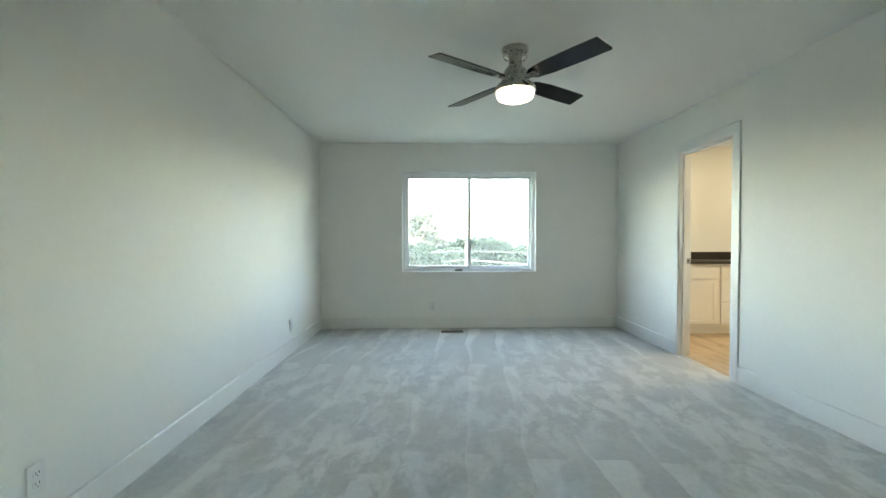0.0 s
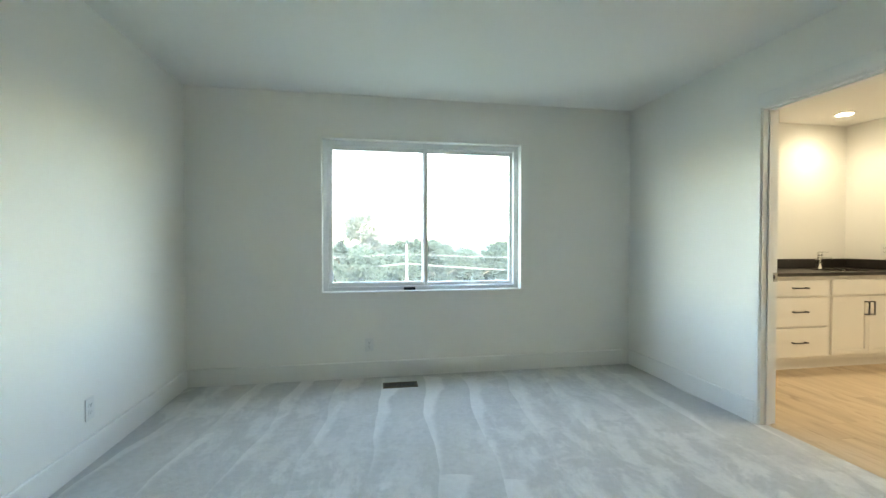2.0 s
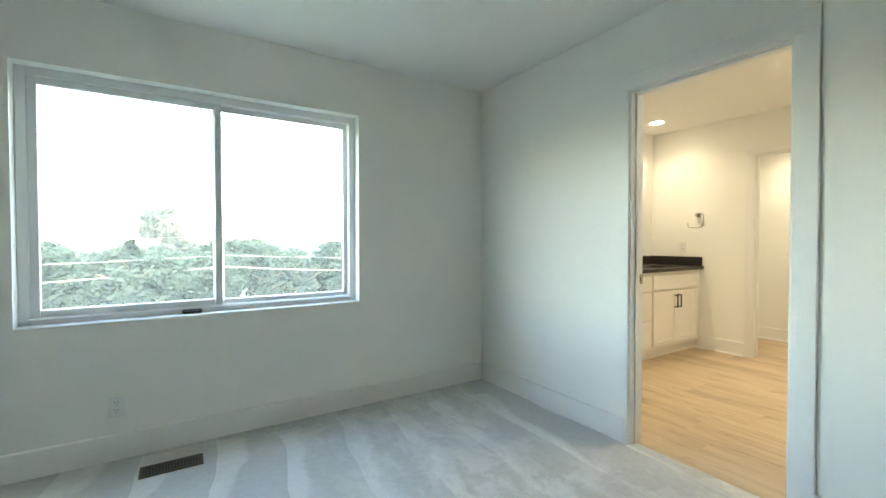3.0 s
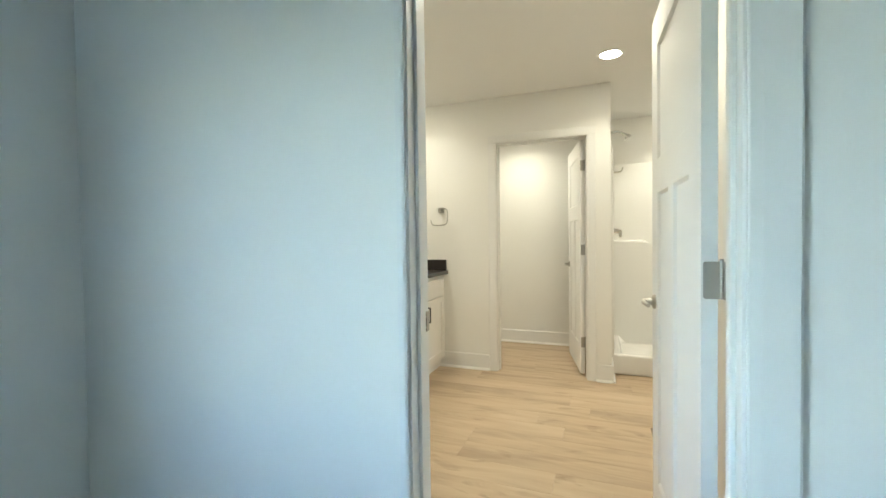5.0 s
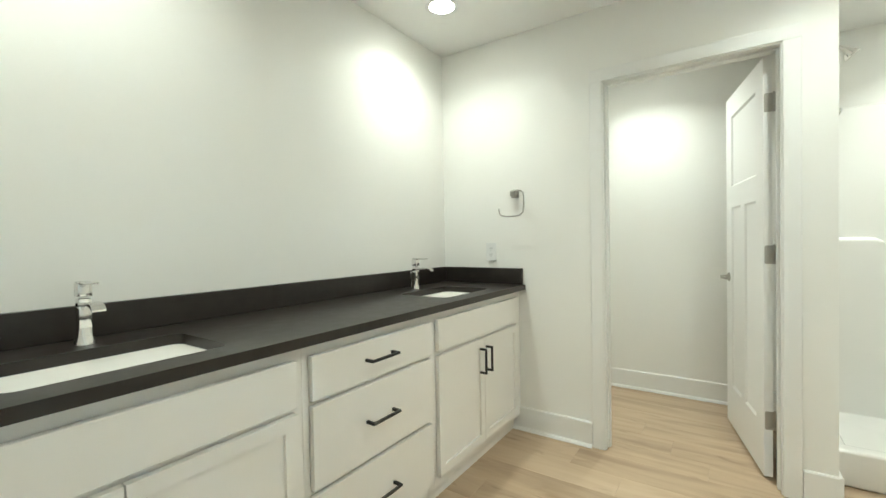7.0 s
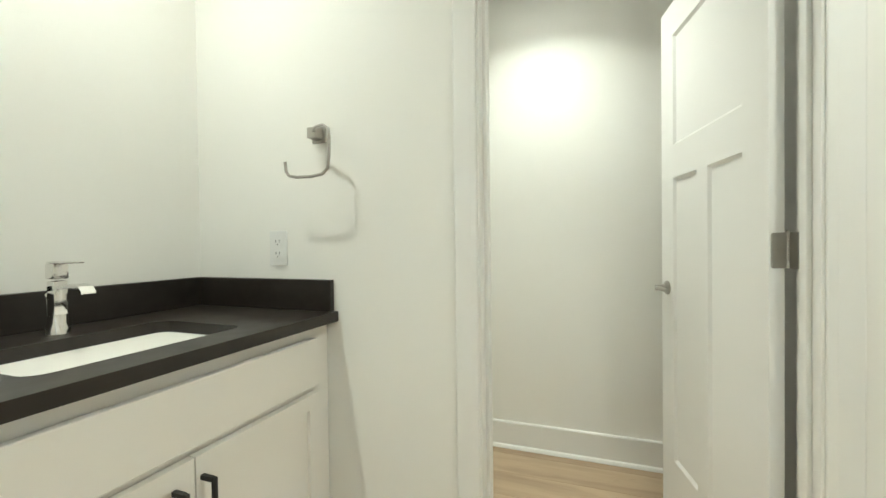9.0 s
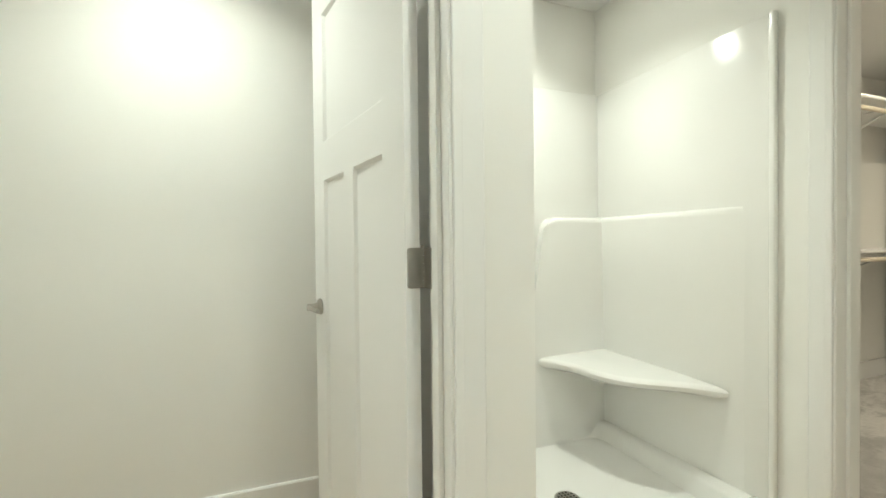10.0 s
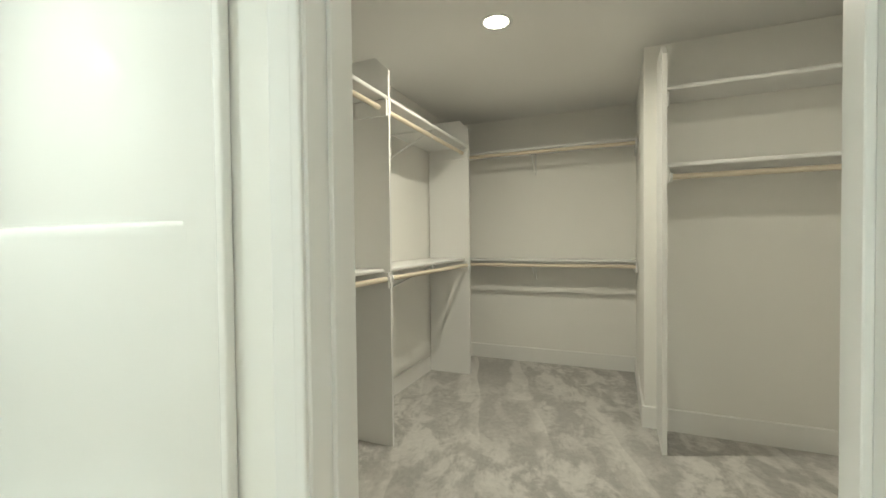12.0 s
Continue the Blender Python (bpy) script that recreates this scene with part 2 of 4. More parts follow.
ROD = mat("pale_wood_rod", (0.70, 0.62, 0.49), 0.5, vary=0.08, scale=25, grain=0.05)
CARPET = carpet_mat("grey_carpet", (0.48, 0.48, 0.468), (0.84, 0.834, 0.81), turn=5, stripe=2.9, origin=(0.1, 0.55), lanes_from=4.2)
CARPET2 = carpet_mat("grey_closet_carpet", (0.30, 0.29, 0.275), (0.74, 0.72, 0.68), turn=-18, stripe=2.3)
OAK = oak_mat("oak_plank")
GAP = mat("plank_joint", (0.26, 0.19, 0.125), 0.8)
CAN = glow_mat("led_disc", LAMP_TINT, LAMP * 0.26)
CANC = glow_mat("closet_led_disc", CLOSET_TINT, LAMP * 0.30)
BULB = glow_mat("fan_light_glass", (1.0, 0.92, 0.80), FANLIGHT)
GLASS = glass_mat("window_glass")
BARK = mat("bark", (0.11, 0.085, 0.065), 0.9, vary=0.3, scale=12, grain=0.5, grain_scale=60)
LEAF = leafy(mat("leaves", (0.050, 0.072, 0.052), 0.75, vary=0.35, scale=1.4))
NEEDLE = leafy(mat("needles", (0.040, 0.058, 0.047), 0.8, vary=0.35, scale=1.6))
PALE = leafy(mat("pale_leaves", (0.11, 0.12, 0.10), 0.8, vary=0.3, scale=1.5))
GRASS = mat("grass", (0.035, 0.05, 0.03), 0.95, vary=0.35, scale=0.4)
POLEM = mat("weathered_pole", (0.55, 0.53, 0.50), 0.8, vary=0.1, scale=9)
WIRE = mat("bare_cable", (0.50, 0.50, 0.50), 0.5, vary=0.05)

# ---------- mesh helpers ----------


def bx(bm, x0, x1, y0, y1, z0, z1, r=0.0, seg=2):
    """A box into bm, with rounded edges if r > 0."""
    vs = bmesh.ops.create_cube(bm, size=1)["verts"]
    for v in vs:
        v.co = Vector(((x0 + x1) / 2 + v.co.x * (x1 - x0), (y0 + y1) / 2 + v.co.y * (y1 - y0), (z0 + z1) / 2 + v.co.z * (z1 - z0)))
    if r > 0:
        es = list({e for v in vs for e in v.link_edges})
        bmesh.ops.bevel(bm, geom=es, offset=r, segments=seg, profile=0.5, affect="EDGES", clamp_overlap=True)


def tube(bm, pts, r, n=10, cap=True):
    """A round bar along points."""
    pts = [Vector(p) for p in pts]
    rings = []
    side = None
    for i, p in enumerate(pts):
        a = pts[max(0, i - 1)]
        b = pts[min(len(pts) - 1, i + 1)]
        d = (b - a).normalized()
        if side is None:
            side = d.orthogonal().normalized()
        side = (side - d * side.dot(d)).normalized()
        up = d.cross(side)
        rings.append([bm.verts.new(p + r * (math.cos(2 * math.pi * k / n) * side + math.sin(2 * math.pi * k / n) * up)) for k in range(n)])
    for a, b in zip(rings, rings[1:]):
        for k in range(n):
            bm.faces.new((a[k], a[(k + 1) % n], b[(k + 1) % n], b[k]))
    if cap:
        bm.faces.new(rings[0][::-1])
        bm.faces.new(rings[-1])


def lathe(bm, prof, n=32, m=None):
    """Turn (radius, height) pairs about z; m places the result."""
    m = m or Matrix.Identity(4)
    rings = []
    for r, z in prof:
        if r < 1e-5:
            rings.append([bm.verts.new(m @ Vector((0, 0, z)))])
        else:
            rings.append([bm.verts.new(m @ Vector((r * math.cos(2 * math.pi * k / n), r * math.sin(2 * math.pi * k / n), z))) for k in range(n)])
    for a, b in zip(rings, rings[1:]):
        for k in range(n):
            q = [a[k % len(a)], a[(k + 1) % len(a)], b[(k + 1) % len(b)], b[k % len(b)]]
            q = list(dict.fromkeys(q))
            if len(q) > 2:
                bm.faces.new(q)


def prism(bm, poly, m, depth):
    """Extrude a 2D polygon (in m's x, y) along m's z by depth."""
    a = [bm.verts.new(m @ Vector((u, v, 0))) for u, v in poly]
    b = [bm.verts.new(m @ Vector((u, v, depth))) for u, v in poly]
    bm.faces.new(a[::-1])
    bm.faces.new(b)
    k = len(poly)
    for i in range(k):
        bm.faces.new((a[i], a[(i + 1) % k], b[(i + 1) % k], b[i]))


def rrect(cx, cy, w, d, r, n=5):
    """A rounded rectangle as a list of points."""
    out = []
    for sx, sy, a0 in ((1, 1, 0), (-1, 1, 90), (-1, -1, 180), (1, -1, 270)):
        for i in range(n + 1):
            a = radians(a0 + 90 * i / n)
            out.append((cx + sx * (w / 2 - r) + r * math.cos(a), cy + sy * (d / 2 - r) + r * math.sin(a)))
    return out


def loft(bm, rings, cap_end=True):
    loops = [[bm.verts.new(Vector(p)) for p in ring] for ring in rings]
    for a, b in zip(loops, loops[1:]):
        k = len(a)
        for i in range(k):
            bm.faces.new((a[i], a[(i + 1) % k], b[(i + 1) % k], b[i]))
    if cap_end:
        bm.faces.new(loops[-1])


def finish(name, bm, material, smooth=None):
    bmesh.ops.recalc_face_normals(bm, faces=bm.faces)
    me = bpy.data.meshes.new(name)
    bm.to_mesh(me)
    bm.free()
    me.materials.append(material)
    if smooth is not None:
        me.shade_smooth()
        me.set_sharp_from_angle(angle=radians(smooth))
    return me


def part(name, bm, material, parent=None, label="", smooth=20):
    ob = new(name, finish(name, bm, material, smooth))
    if parent is not None:
        ob.parent = parent
    return tagged(ob, label)


def thing(name, label, category, at=(0, 0, 0), rz=0.0, group="", kind=""):
    ob = new(name)
    ob.matrix_basis = pose(*at, 0, 0, rz)
    ob.empty_display_size = 0.1
    return tagged(ob, label, category, group, kind)


def struct(name, bm, material, label, category, smooth=None):
    return tagged(new(name, finish(name, bm, material, smooth)), label, category, kind="structure")


def boxes(name, rows, material, label, category, r=0.0):
    bm = bmesh.new()
    for row in rows:
        bx(bm, *row, r=r)
    return struct(name, bm, material, label, category)

# ---------- the shell ----------
H, T = 2.44, 0.115
X0, X1, Y0, Y1 = -0.972, 2.98, -1.2, 5.66           # bedroom
BX0, BX1, BY0, BY1 = 3.095, 5.635, 2.559, 5.74       # bathroom
NX, NY = 4.876, 3.36                                  # corner of the bathroom's inner wall
WCX, WCY = 6.75, 3.815                               # toilet room: back, side
SHX0, SHX1, SHY0, SHY1 = 5.88, 6.82, 2.559, 3.73      # shower alcove
CX0, CX1, CY0, CY1 = 3.9, 6.87, -1.066, 2.430        # closet
DH = 2.03                                            # door head
D1 = (3.530, 4.270)                                  # bedroom door, along y
D2 = (3.920, 4.680)                                  # toilet room door, along y
D3 = (4.966, 5.703)                                  # closet door, along x
WIN = (0.10, 1.876, 0.742, 2.068)
OUT = 6.98

boxes("wall_west", [(X0 - 0.15, X0, Y0 - 0.15, Y1 + 0.2, 0, H)], WALL, "white painted drywall side wall of the bedroom", "wall")
boxes("wall_south", [(X0, X1, Y0 - 0.15, Y0, 0, H)], WALL, "white painted drywall rear wall of the bedroom", "wall")
boxes("wall_north", [(X0, WIN[0], Y1, Y1 + 0.2, 0, H), (WIN[1], X1 + T, Y1, Y1 + 0.2, 0, H), (WIN[0], WIN[1], Y1, Y1 + 0.2, 0, WIN[2]), (WIN[0], WIN[1], Y1, Y1 + 0.2, WIN[3], H)], WALL, "white painted drywall wall with the bedroom window", "wall")
boxes("wall_bedroom_bath", [(X1, X1 + T, Y0 - 0.15, D1[0], 0, H), (X1, X1 + T, D1[1], Y1, 0, H), (X1, X1 + T, D1[0], D1[1], DH, H)], WALL, "white painted partition between bedroom and bathroom", "wall")
boxes("wall_vanity", [(X1 + T, OUT, BY1, BY1 + 0.2, 0, H)], WALL, "white painted wall behind the vanity", "wall")
boxes("wall_toilet_room", [(BX1, BX1 + T, SHY1, D2[0], 0, H), (BX1, BX1 + T, D2[1], BY1, 0, H), (BX1, BX1 + T, D2[0], D2[1], DH, H)], WALL, "white painted wall with the toilet room doorway", "wall")
boxes("wall_shower_side", [(BX1 + T, OUT, SHY1, WCY, 0, H)], WALL, "white painted wall between shower and toilet room", "wall")
boxes("wall_east", [(WCX, OUT, WCY, BY1, 0, H), (SHX1, OUT, SHY0, SHY1, 0, H)], WALL, "white painted outer wall behind toilet room and shower", "wall")
boxes("wall_inner_corner", [(BX0, NX, NY - T, NY, 0, H), (NX - T, NX, SHY0, NY - T, 0, H)], WALL, "white painted inner corner wall beside the bathroom door", "wall")
boxes("wall_closet", [(BX0, D3[0], CY1, BY0, 0, H), (D3[1], OUT, CY1, BY0, 0, H), (D3[0], D3[1], CY1, BY0, DH, H)], WALL, "white painted wall with the closet doorway", "wall")
boxes("wall_closet_east", [(CX1, OUT, CY0, CY1, 0, H)], WALL, "white painted side wall of the closet", "wall")
boxes("wall_closet_south", [(CX0, OUT, CY0 - 0.15, CY0, 0, H)], WALL, "white painted rear wall of the closet", "wall")
boxes("wall_closet_west", [(CX0 - T, CX0, CY0 - 0.15, CY1, 0, H)], WALL, "white painted side wall of the closet", "wall")
boxes("wall_closet_chase", [(CX0, 5.07, CY0, 0.135, 0, H)], WALL, "white painted boxed-out wall in the closet", "wall")
boxes("ceiling", [(X0 - 0.15, OUT, Y0 - 0.15, BY1 + 0.2, H, H + 0.15)], CEIL, "flat white painted drywall ceiling", "ceiling")
boxes("floor_bedroom", [(X0 - 0.15, X1 + 0.05, Y0 - 0.15, Y1 + 0.2, -0.15, 0)], CARPET, "light grey cut-pile carpet with vacuum marks", "carpet")
boxes("floor_closet", [(CX0 - T, OUT, CY0 - 0.15, CY1 + 0.06, -0.15, 0)], CARPET2, "grey cut-pile closet carpet with vacuum marks", "carpet")
floor_bath = boxes("floor_bathroom", [(X1 + 0.05, OUT, CY1 + 0.06, BY1 + 0.2, -0.15, -0.006)], GAP, "pale oak plank floor of the bathroom", "floor")

# ---------- trim ----------


def base_run(a, b, nrm, shoe=False, h=0.14):
    """A baseboard from a to b on the floor; nrm points into the room."""
    a, b, n = Vector((*a, 0)), Vector((*b, 0)), Vector((*nrm, 0))
    d = (b - a).normalized()
    prof = [(0, 0.0), (0.014, 0.0), (0.014, h - 0.006), (0.010, h), (0, h)]
    m = Matrix((( n.x, 0, d.x, a.x), (n.y, 0, d.y, a.y), (0, 1, 0, 0.0), (0, 0, 0, 1)))
    bm = bmesh.new()
    prism(bm, prof, m, (b - a).length)
    if shoe:
        prism(bm, [(0.014, 0), (0.030, 0), (0.029, 0.006), (0.024, 0.014), (0.014, 0.018)], m, (b - a).length)
    struct("baseboard", bm, TRIM, "white painted flat baseboard", "baseboard")


CAS = [(0, 0), (0, 0.007), (0.003, 0.009), (0.018, 0.010), (0.021, 0.0105), (0.068, 0.0105), (0.072, 0.008), (0.072, 0)]


def casing(name, jamb0, jamb1, head, plane, nrm, axis, w=0.072, w1=None):
    """Profiled casing round a door opening on one wall face."""
    bm = bmesh.new()
    w1 = w1 or w

    def put(o, u, v, length, k):
        m = Matrix(((u.x, v.x, 0, 0), (u.y, v.y, 0, 0), (u.z, v.z, 0, 0), (0, 0, 0, 1)))
        d = u.cross(v)
        for i in range(3):
            m[i][2], m[i][3] = d[i], o[i]
        if length < 0:
            for i in range(3):
                m[i][2] = -d[i]
            length = -length
        prism(bm, [(p * k, q) for p, q in CAS], m, length)
    n = Vector(nrm)
    al = Vector((0, 1, 0)) if axis == "y" else Vector((1, 0, 0))
    pt = (lambda s, z: Vector((plane, s, z))) if axis == "y" else (lambda s, z: Vector((s, plane, z)))
    up = Vector((0, 0, 1))
    gap = 0.005
    for s, sg, ww in ((jamb0 - gap, -1, w), (jamb1 + gap, 1, w1)):
        u = al * sg
        d = u.cross(n)
        put(pt(s, 0), u, n, (head + gap) * (1 if d.z > 0 else -1), ww / 0.072)
    u = up
    d = u.cross(n)
    s0, s1 = jamb0 - gap - w, jamb1 + gap + w1
    start = pt(s0, head + gap) if d.dot(al) > 0 else pt(s1, head + gap)
    put(start, u, n, s1 - s0, w / 0.072)
    struct("trim_" + name, bm, TRIM, "white painted profiled door casing", "door casing")


def jamb(name, axis, s0, s1, p0, p1, head, stop):
    """Jamb boards and stops lining a door opening; the wall spans p0 to p1."""
    bm = bmesh.new()
    j = 0.018

    def b(sa, sb, pa, pb, za, zb):
        if axis == "y":
            bx(bm, pa, pb, sa, sb, za, zb, r=0.0015, seg=1)
        else:
            bx(bm, sa, sb, pa, pb, za, zb, r=0.0015, seg=1)
    b(s0, s0 + j, p0 - 0.002, p1 + 0.002, 0, head - j)
    b(s1 - j, s1, p0 - 0.002, p1 + 0.002, 0, head - j)
    b(s0, s1, p0 - 0.002, p1 + 0.002, head - j, head)
    b(s0 + j, s0 + j + 0.011, stop - 0.018, stop + 0.018, 0, head - j - 0.011)
    b(s1 - j - 0.011, s1 - j, stop - 0.018, stop + 0.018, 0, head - j - 0.011)
    b(s0 + j, s1 - j, stop - 0.018, stop + 0.018, head - j - 0.011, head - j)
    struct("trim_" + name, bm, TRIM, "white painted door jamb with stop", "door jamb")


j = 0.018
jamb("jamb_bath", "y", D1[0] - j + 0.002, D1[1] + j - 0.002, X1, X1 + T, DH + j - 0.002, X1 + 0.055)
jamb("jamb_toilet", "y", D2[0] - j + 0.002, D2[1] + j - 0.002, BX1, BX1 + T, DH + j - 0.002, BX1 + 0.055)
jamb("jamb_closet", "x", D3[0] - j + 0.002, D3[1] + j - 0.002, CY1, BY0, DH + j - 0.002, CY1 + 0.06)
casing("casing_bedroom", D1[0], D1[1], DH, X1 - 0.002, (-1, 0, 0), "y", 0.090, 0.026)
casing("casing_bath", D1[0] - 0.016, D1[1], DH, X1 + T + 0.002, (1, 0, 0), "y", 0.055)
casing("casing_toilet", D2[0], D2[1], DH, BX1 - 0.002, (-1, 0, 0), "y", 0.066)
casing("casing_closet", D3[0], D3[1], DH, BY0 + 0.002, (0, 1, 0), "x", 0.066)
base_run((X0, Y0), (X0, Y1), (1, 0))
base_run((X0 + 0.014, Y1), (X1 - 0.014, Y1), (0, -1))
base_run((X1, D1[1] + 0.032), (X1, Y1), (-1, 0))
base_run((X1, Y0), (X1, D1[0] - 0.096), (-1, 0))
base_run((X0, Y0), (X1, Y0), (0, 1))
base_run((BX1, D2[1] + 0.073), (BX1, 5.23), (-1, 0), True)
base_run((BX1, SHY1), (BX1, D2[0] - 0.073), (-1, 0), True)
base_run((BX1 - 0.014, SHY1), (SHX0 - 0.02, SHY1), (0, -1), True)
base_run((WCX, WCY), (WCX, BY1), (-1, 0), True)
base_run((BX1 + T, WCY), (WCX, WCY), (0, 1), True)
base_run((BX1 + T, D2[1] + 0.08), (BX1 + T, BY1), (1, 0), True)
base_run((BX1 + T, BY1), (WCX, BY1), (0, -1), True)
base_run((D3[1] + 0.073, BY0), (SHX0 - 0.02, BY0), (0, 1), True)
base_run((NX, BY0), (D3[0] - 0.073, BY0), (0, 1), True)
base_run((NX, BY0), (NX, NY), (1, 0), True)
base_run((BX0, NY), (NX + 0.014, NY), (0, 1), True)
base_run((5.07, CY0), (CX1, CY0), (0, 1))
base_run((5.07, CY0), (5.07, 0.149), (1, 0))
base_run((4.999, 0.135), (5.07, 0.135), (0, 1))
base_run((CX0, 0.135), (4.965, 0.135), (0, 1))
base_run((CX1, CY0), (CX1, CY1), (-1, 0))
base_run((D3[1] + 0.073, CY1), (CX1, CY1), (0, -1))
base_run((CX0, CY1), (D3[0] - 0.073, CY1), (0, -1))
base_run((CX0, 0.135), (CX0, CY1), (1, 0))

# ---------- doors ----------


def door_leaf(w, h, t=0.035):
    """Three-panel craftsman leaf: one panel over two tall ones, both faces."""
    bm = bmesh.new()
    s, ms = 0.115, 0.075
    xs = [0, s, w / 2 - ms / 2, w / 2 + ms / 2, w - s, w]
    zs = [0.008, 0.25, 1.345, 1.47, h - 0.125, h]
    rims = []
    for y, flip in ((0, False), (t, True)):
        g = [[bm.verts.new((x, y, z)) for x in xs] for z in zs]
        tall, wide = [], []
        rims.append([g[0][c] for c in range(6)] + [g[r][5] for r in range(1, 6)] + [g[5][c] for c in range(4, -1, -1)] + [g[r][0] for r in range(4, 0, -1)])
        for r in range(5):
            for c in range(5):
                q = (g[r][c], g[r][c + 1], g[r + 1][c + 1], g[r + 1][c])
                f = bm.faces.new(q[::-1] if flip else q)
                if r == 1 and c in (1, 3):
                    tall.append(f)
                if r == 3 and c in (1, 2, 3):
                    wide.append(f)
        bm.normal_update()
        bmesh.ops.inset_region(bm, faces=wide, thickness=0.010, depth=-0.009, use_even_offset=True)
        for f in tall:
            bmesh.ops.inset_region(bm, faces=[f], thickness=0.010, depth=-0.009, use_even_offset=True)
    a, b = rims
    for i in range(len(a)):
        q = (i + 1) % len(a)
        bm.faces.new((a[i], b[i], b[q], a[q]))
    return bm


def hinge_mesh(side=1):
    bm = bmesh.new()
    prism(bm, rrect(0.0, 0.0, 0.038, 0.088, 0.006, 3), Matrix.Translation((0, 0, 0)) @ Matrix(((0, 0, 1, -0.0025), (1, 0, 0, 0.012 * side), (0, 1, 0, 0), (0, 0, 0, 1))), 0.003)
    for k in range(5):
        tube(bm, [(0.002, -0.008 * side, -0.044 + 0.018 * k), (0.002, -0.008 * side, -0.028 + 0.018 * k)], 0.0062, 12)
    tube(bm, [(0.002, -0.008 * side, 0.044), (0.002, -0.008 * side, 0.050)], 0.004, 10)
    bx(bm, -0.034, -0.002, min(-0.009 * side, -0.0115 * side), max(-0.009 * side, -0.0115 * side), -0.044, 0.044)
    for z in (-0.03, 0.0, 0.03):
        tube(bm, [(-0.0025, 0.020 * side + (0.006 if z else -0.004), z), (-0.0042, 0.020 * side + (0.006 if z else -0.004), z)], 0.0035, 8)
    return bm


def lever_parts(door, x, z, t, face, toward):
    """A lever on the leaf face at y = t (face +1) or 0 (face -1)."""
    y = t if face > 0 else 0.0
    bm = bmesh.new()
    m = Matrix(((1, 0, 0, x), (0, 0, face, y), (0, 1, 0, z), (0, 0, 0, 1)))
    lathe(bm, [(0.0, 0.0), (0.027, 0.0), (0.028, 0.004), (0.024, 0.009), (0.014, 0.013), (0.011, 0.030), (0.0115, 0.046), (0.0, 0.047)], 28, m)
    hnd = part("handle", bm, NICKEL, door, "brushed nickel lever handle", 40)
    bm = bmesh.new()
    pts = [Vector((x, y + face * 0.040, z)), Vector((x + toward * 0.02, y + face * 0.044, z + 0.001)), Vector((x + toward * 0.06, y + face * 0.043, z)), Vector((x + toward * 0.090, y + face * 0.036, z - 0.003))]
    tube(bm, pts, 0.0075, 12)
    part("lever", bm, NICKEL, hnd, "", 40)


def make_door(name, at, rz, w, h, side, label, levers, lz=0.918):
    d = thing(name, label, "door", at, rz, kind="structure")
    bm = door_leaf(w, h)
    for v in bm.verts:
        v.co.x += 0.006
        v.co.y += 0.0 if side > 0 else -0.035
    part("leaf", bm, DOORP, d, "", 25)
    for z in (0.28, 1.078, 1.80):
        bm = hinge_mesh(side)
        for v in bm.verts:
            v.co.z += z
            v.co.x += 0.006
        part("hinge", bm, NICKEL, d, "brushed nickel butt hinge with rounded corners", 40)
    yo = 0.0 if side > 0 else -0.035
    for face in levers:
        lever_parts(d, w - 0.055, lz, 0.035, face, -1)
    if side < 0:
        for c in d.children:
            if c.name.startswith("handle"):
                c.location.y = yo
    return d


make_door("door_1", (3.118, 3.541, 0.006), 2.6, 0.712, 2.015, 1, "open white three-panel bathroom door with nickel lever", (1, -1), 0.932)
make_door("door_2", (5.752, 3.942, 0.006), 12.0, 0.700, 2.015, 1, "half-open white three-panel toilet room door with nickel lever", (1, -1))
# strike plate in the bedroom door's latch jamb
bm = bmesh.new()
bx(bm, 3.058, 3.099, D1[1] - 0.0035, D1[1] + 0.002, 0.924, 0.982, r=0.001, seg=1)
sp = thing("strike_plate", "brushed nickel strike plate in the white door jamb", "strike plate", (0, 0, 0), kind="structure")
part("plate", bm, NICKEL, sp)
for z in (0.9315, 0.9745):
    bm = bmesh.new()
    tube(bm, [(3.074, D1[1] - 0.0030, z), (3.074, D1[1] - 0.0046, z)], 0.0042, 12)
    part("screw", bm, DNICK, sp, "small countersunk screw")
# a dark chip on the plate paints the shade inside the latch hole
bm = bmesh.new()
bx(bm, 3.066, 3.079, D1[1] - 0.0042, D1[1] - 0.0034, 0.940, 0.966)
part("hole", bm, SLOT, sp, "dark chip for the shade in the latch hole")

# ---------- bedroom window ----------
wx0, wx1, wz0, wz1 = WIN
win = thing("window_1", "white vinyl sliding window with two panes", "window", (0, 0, 0), kind="structure")
fy0, fy1 = Y1 + 0.075, Y1 + 0.16


def ring_bars(x0, x1, z0, z1, w, y0, y1, r=0.004):
    bm = bmesh.new()
    bx(bm, x0, x0 + w, y0, y1, z0, z1, r)
    bx(bm, x1 - w, x1, y0, y1, z0, z1, r)
    bx(bm, x0 + w, x1 - w, y0, y1, z0, z0 + w, r)
    bx(bm, x0 + w, x1 - w, y0, y1, z1 - w, z1, r)
    return bm


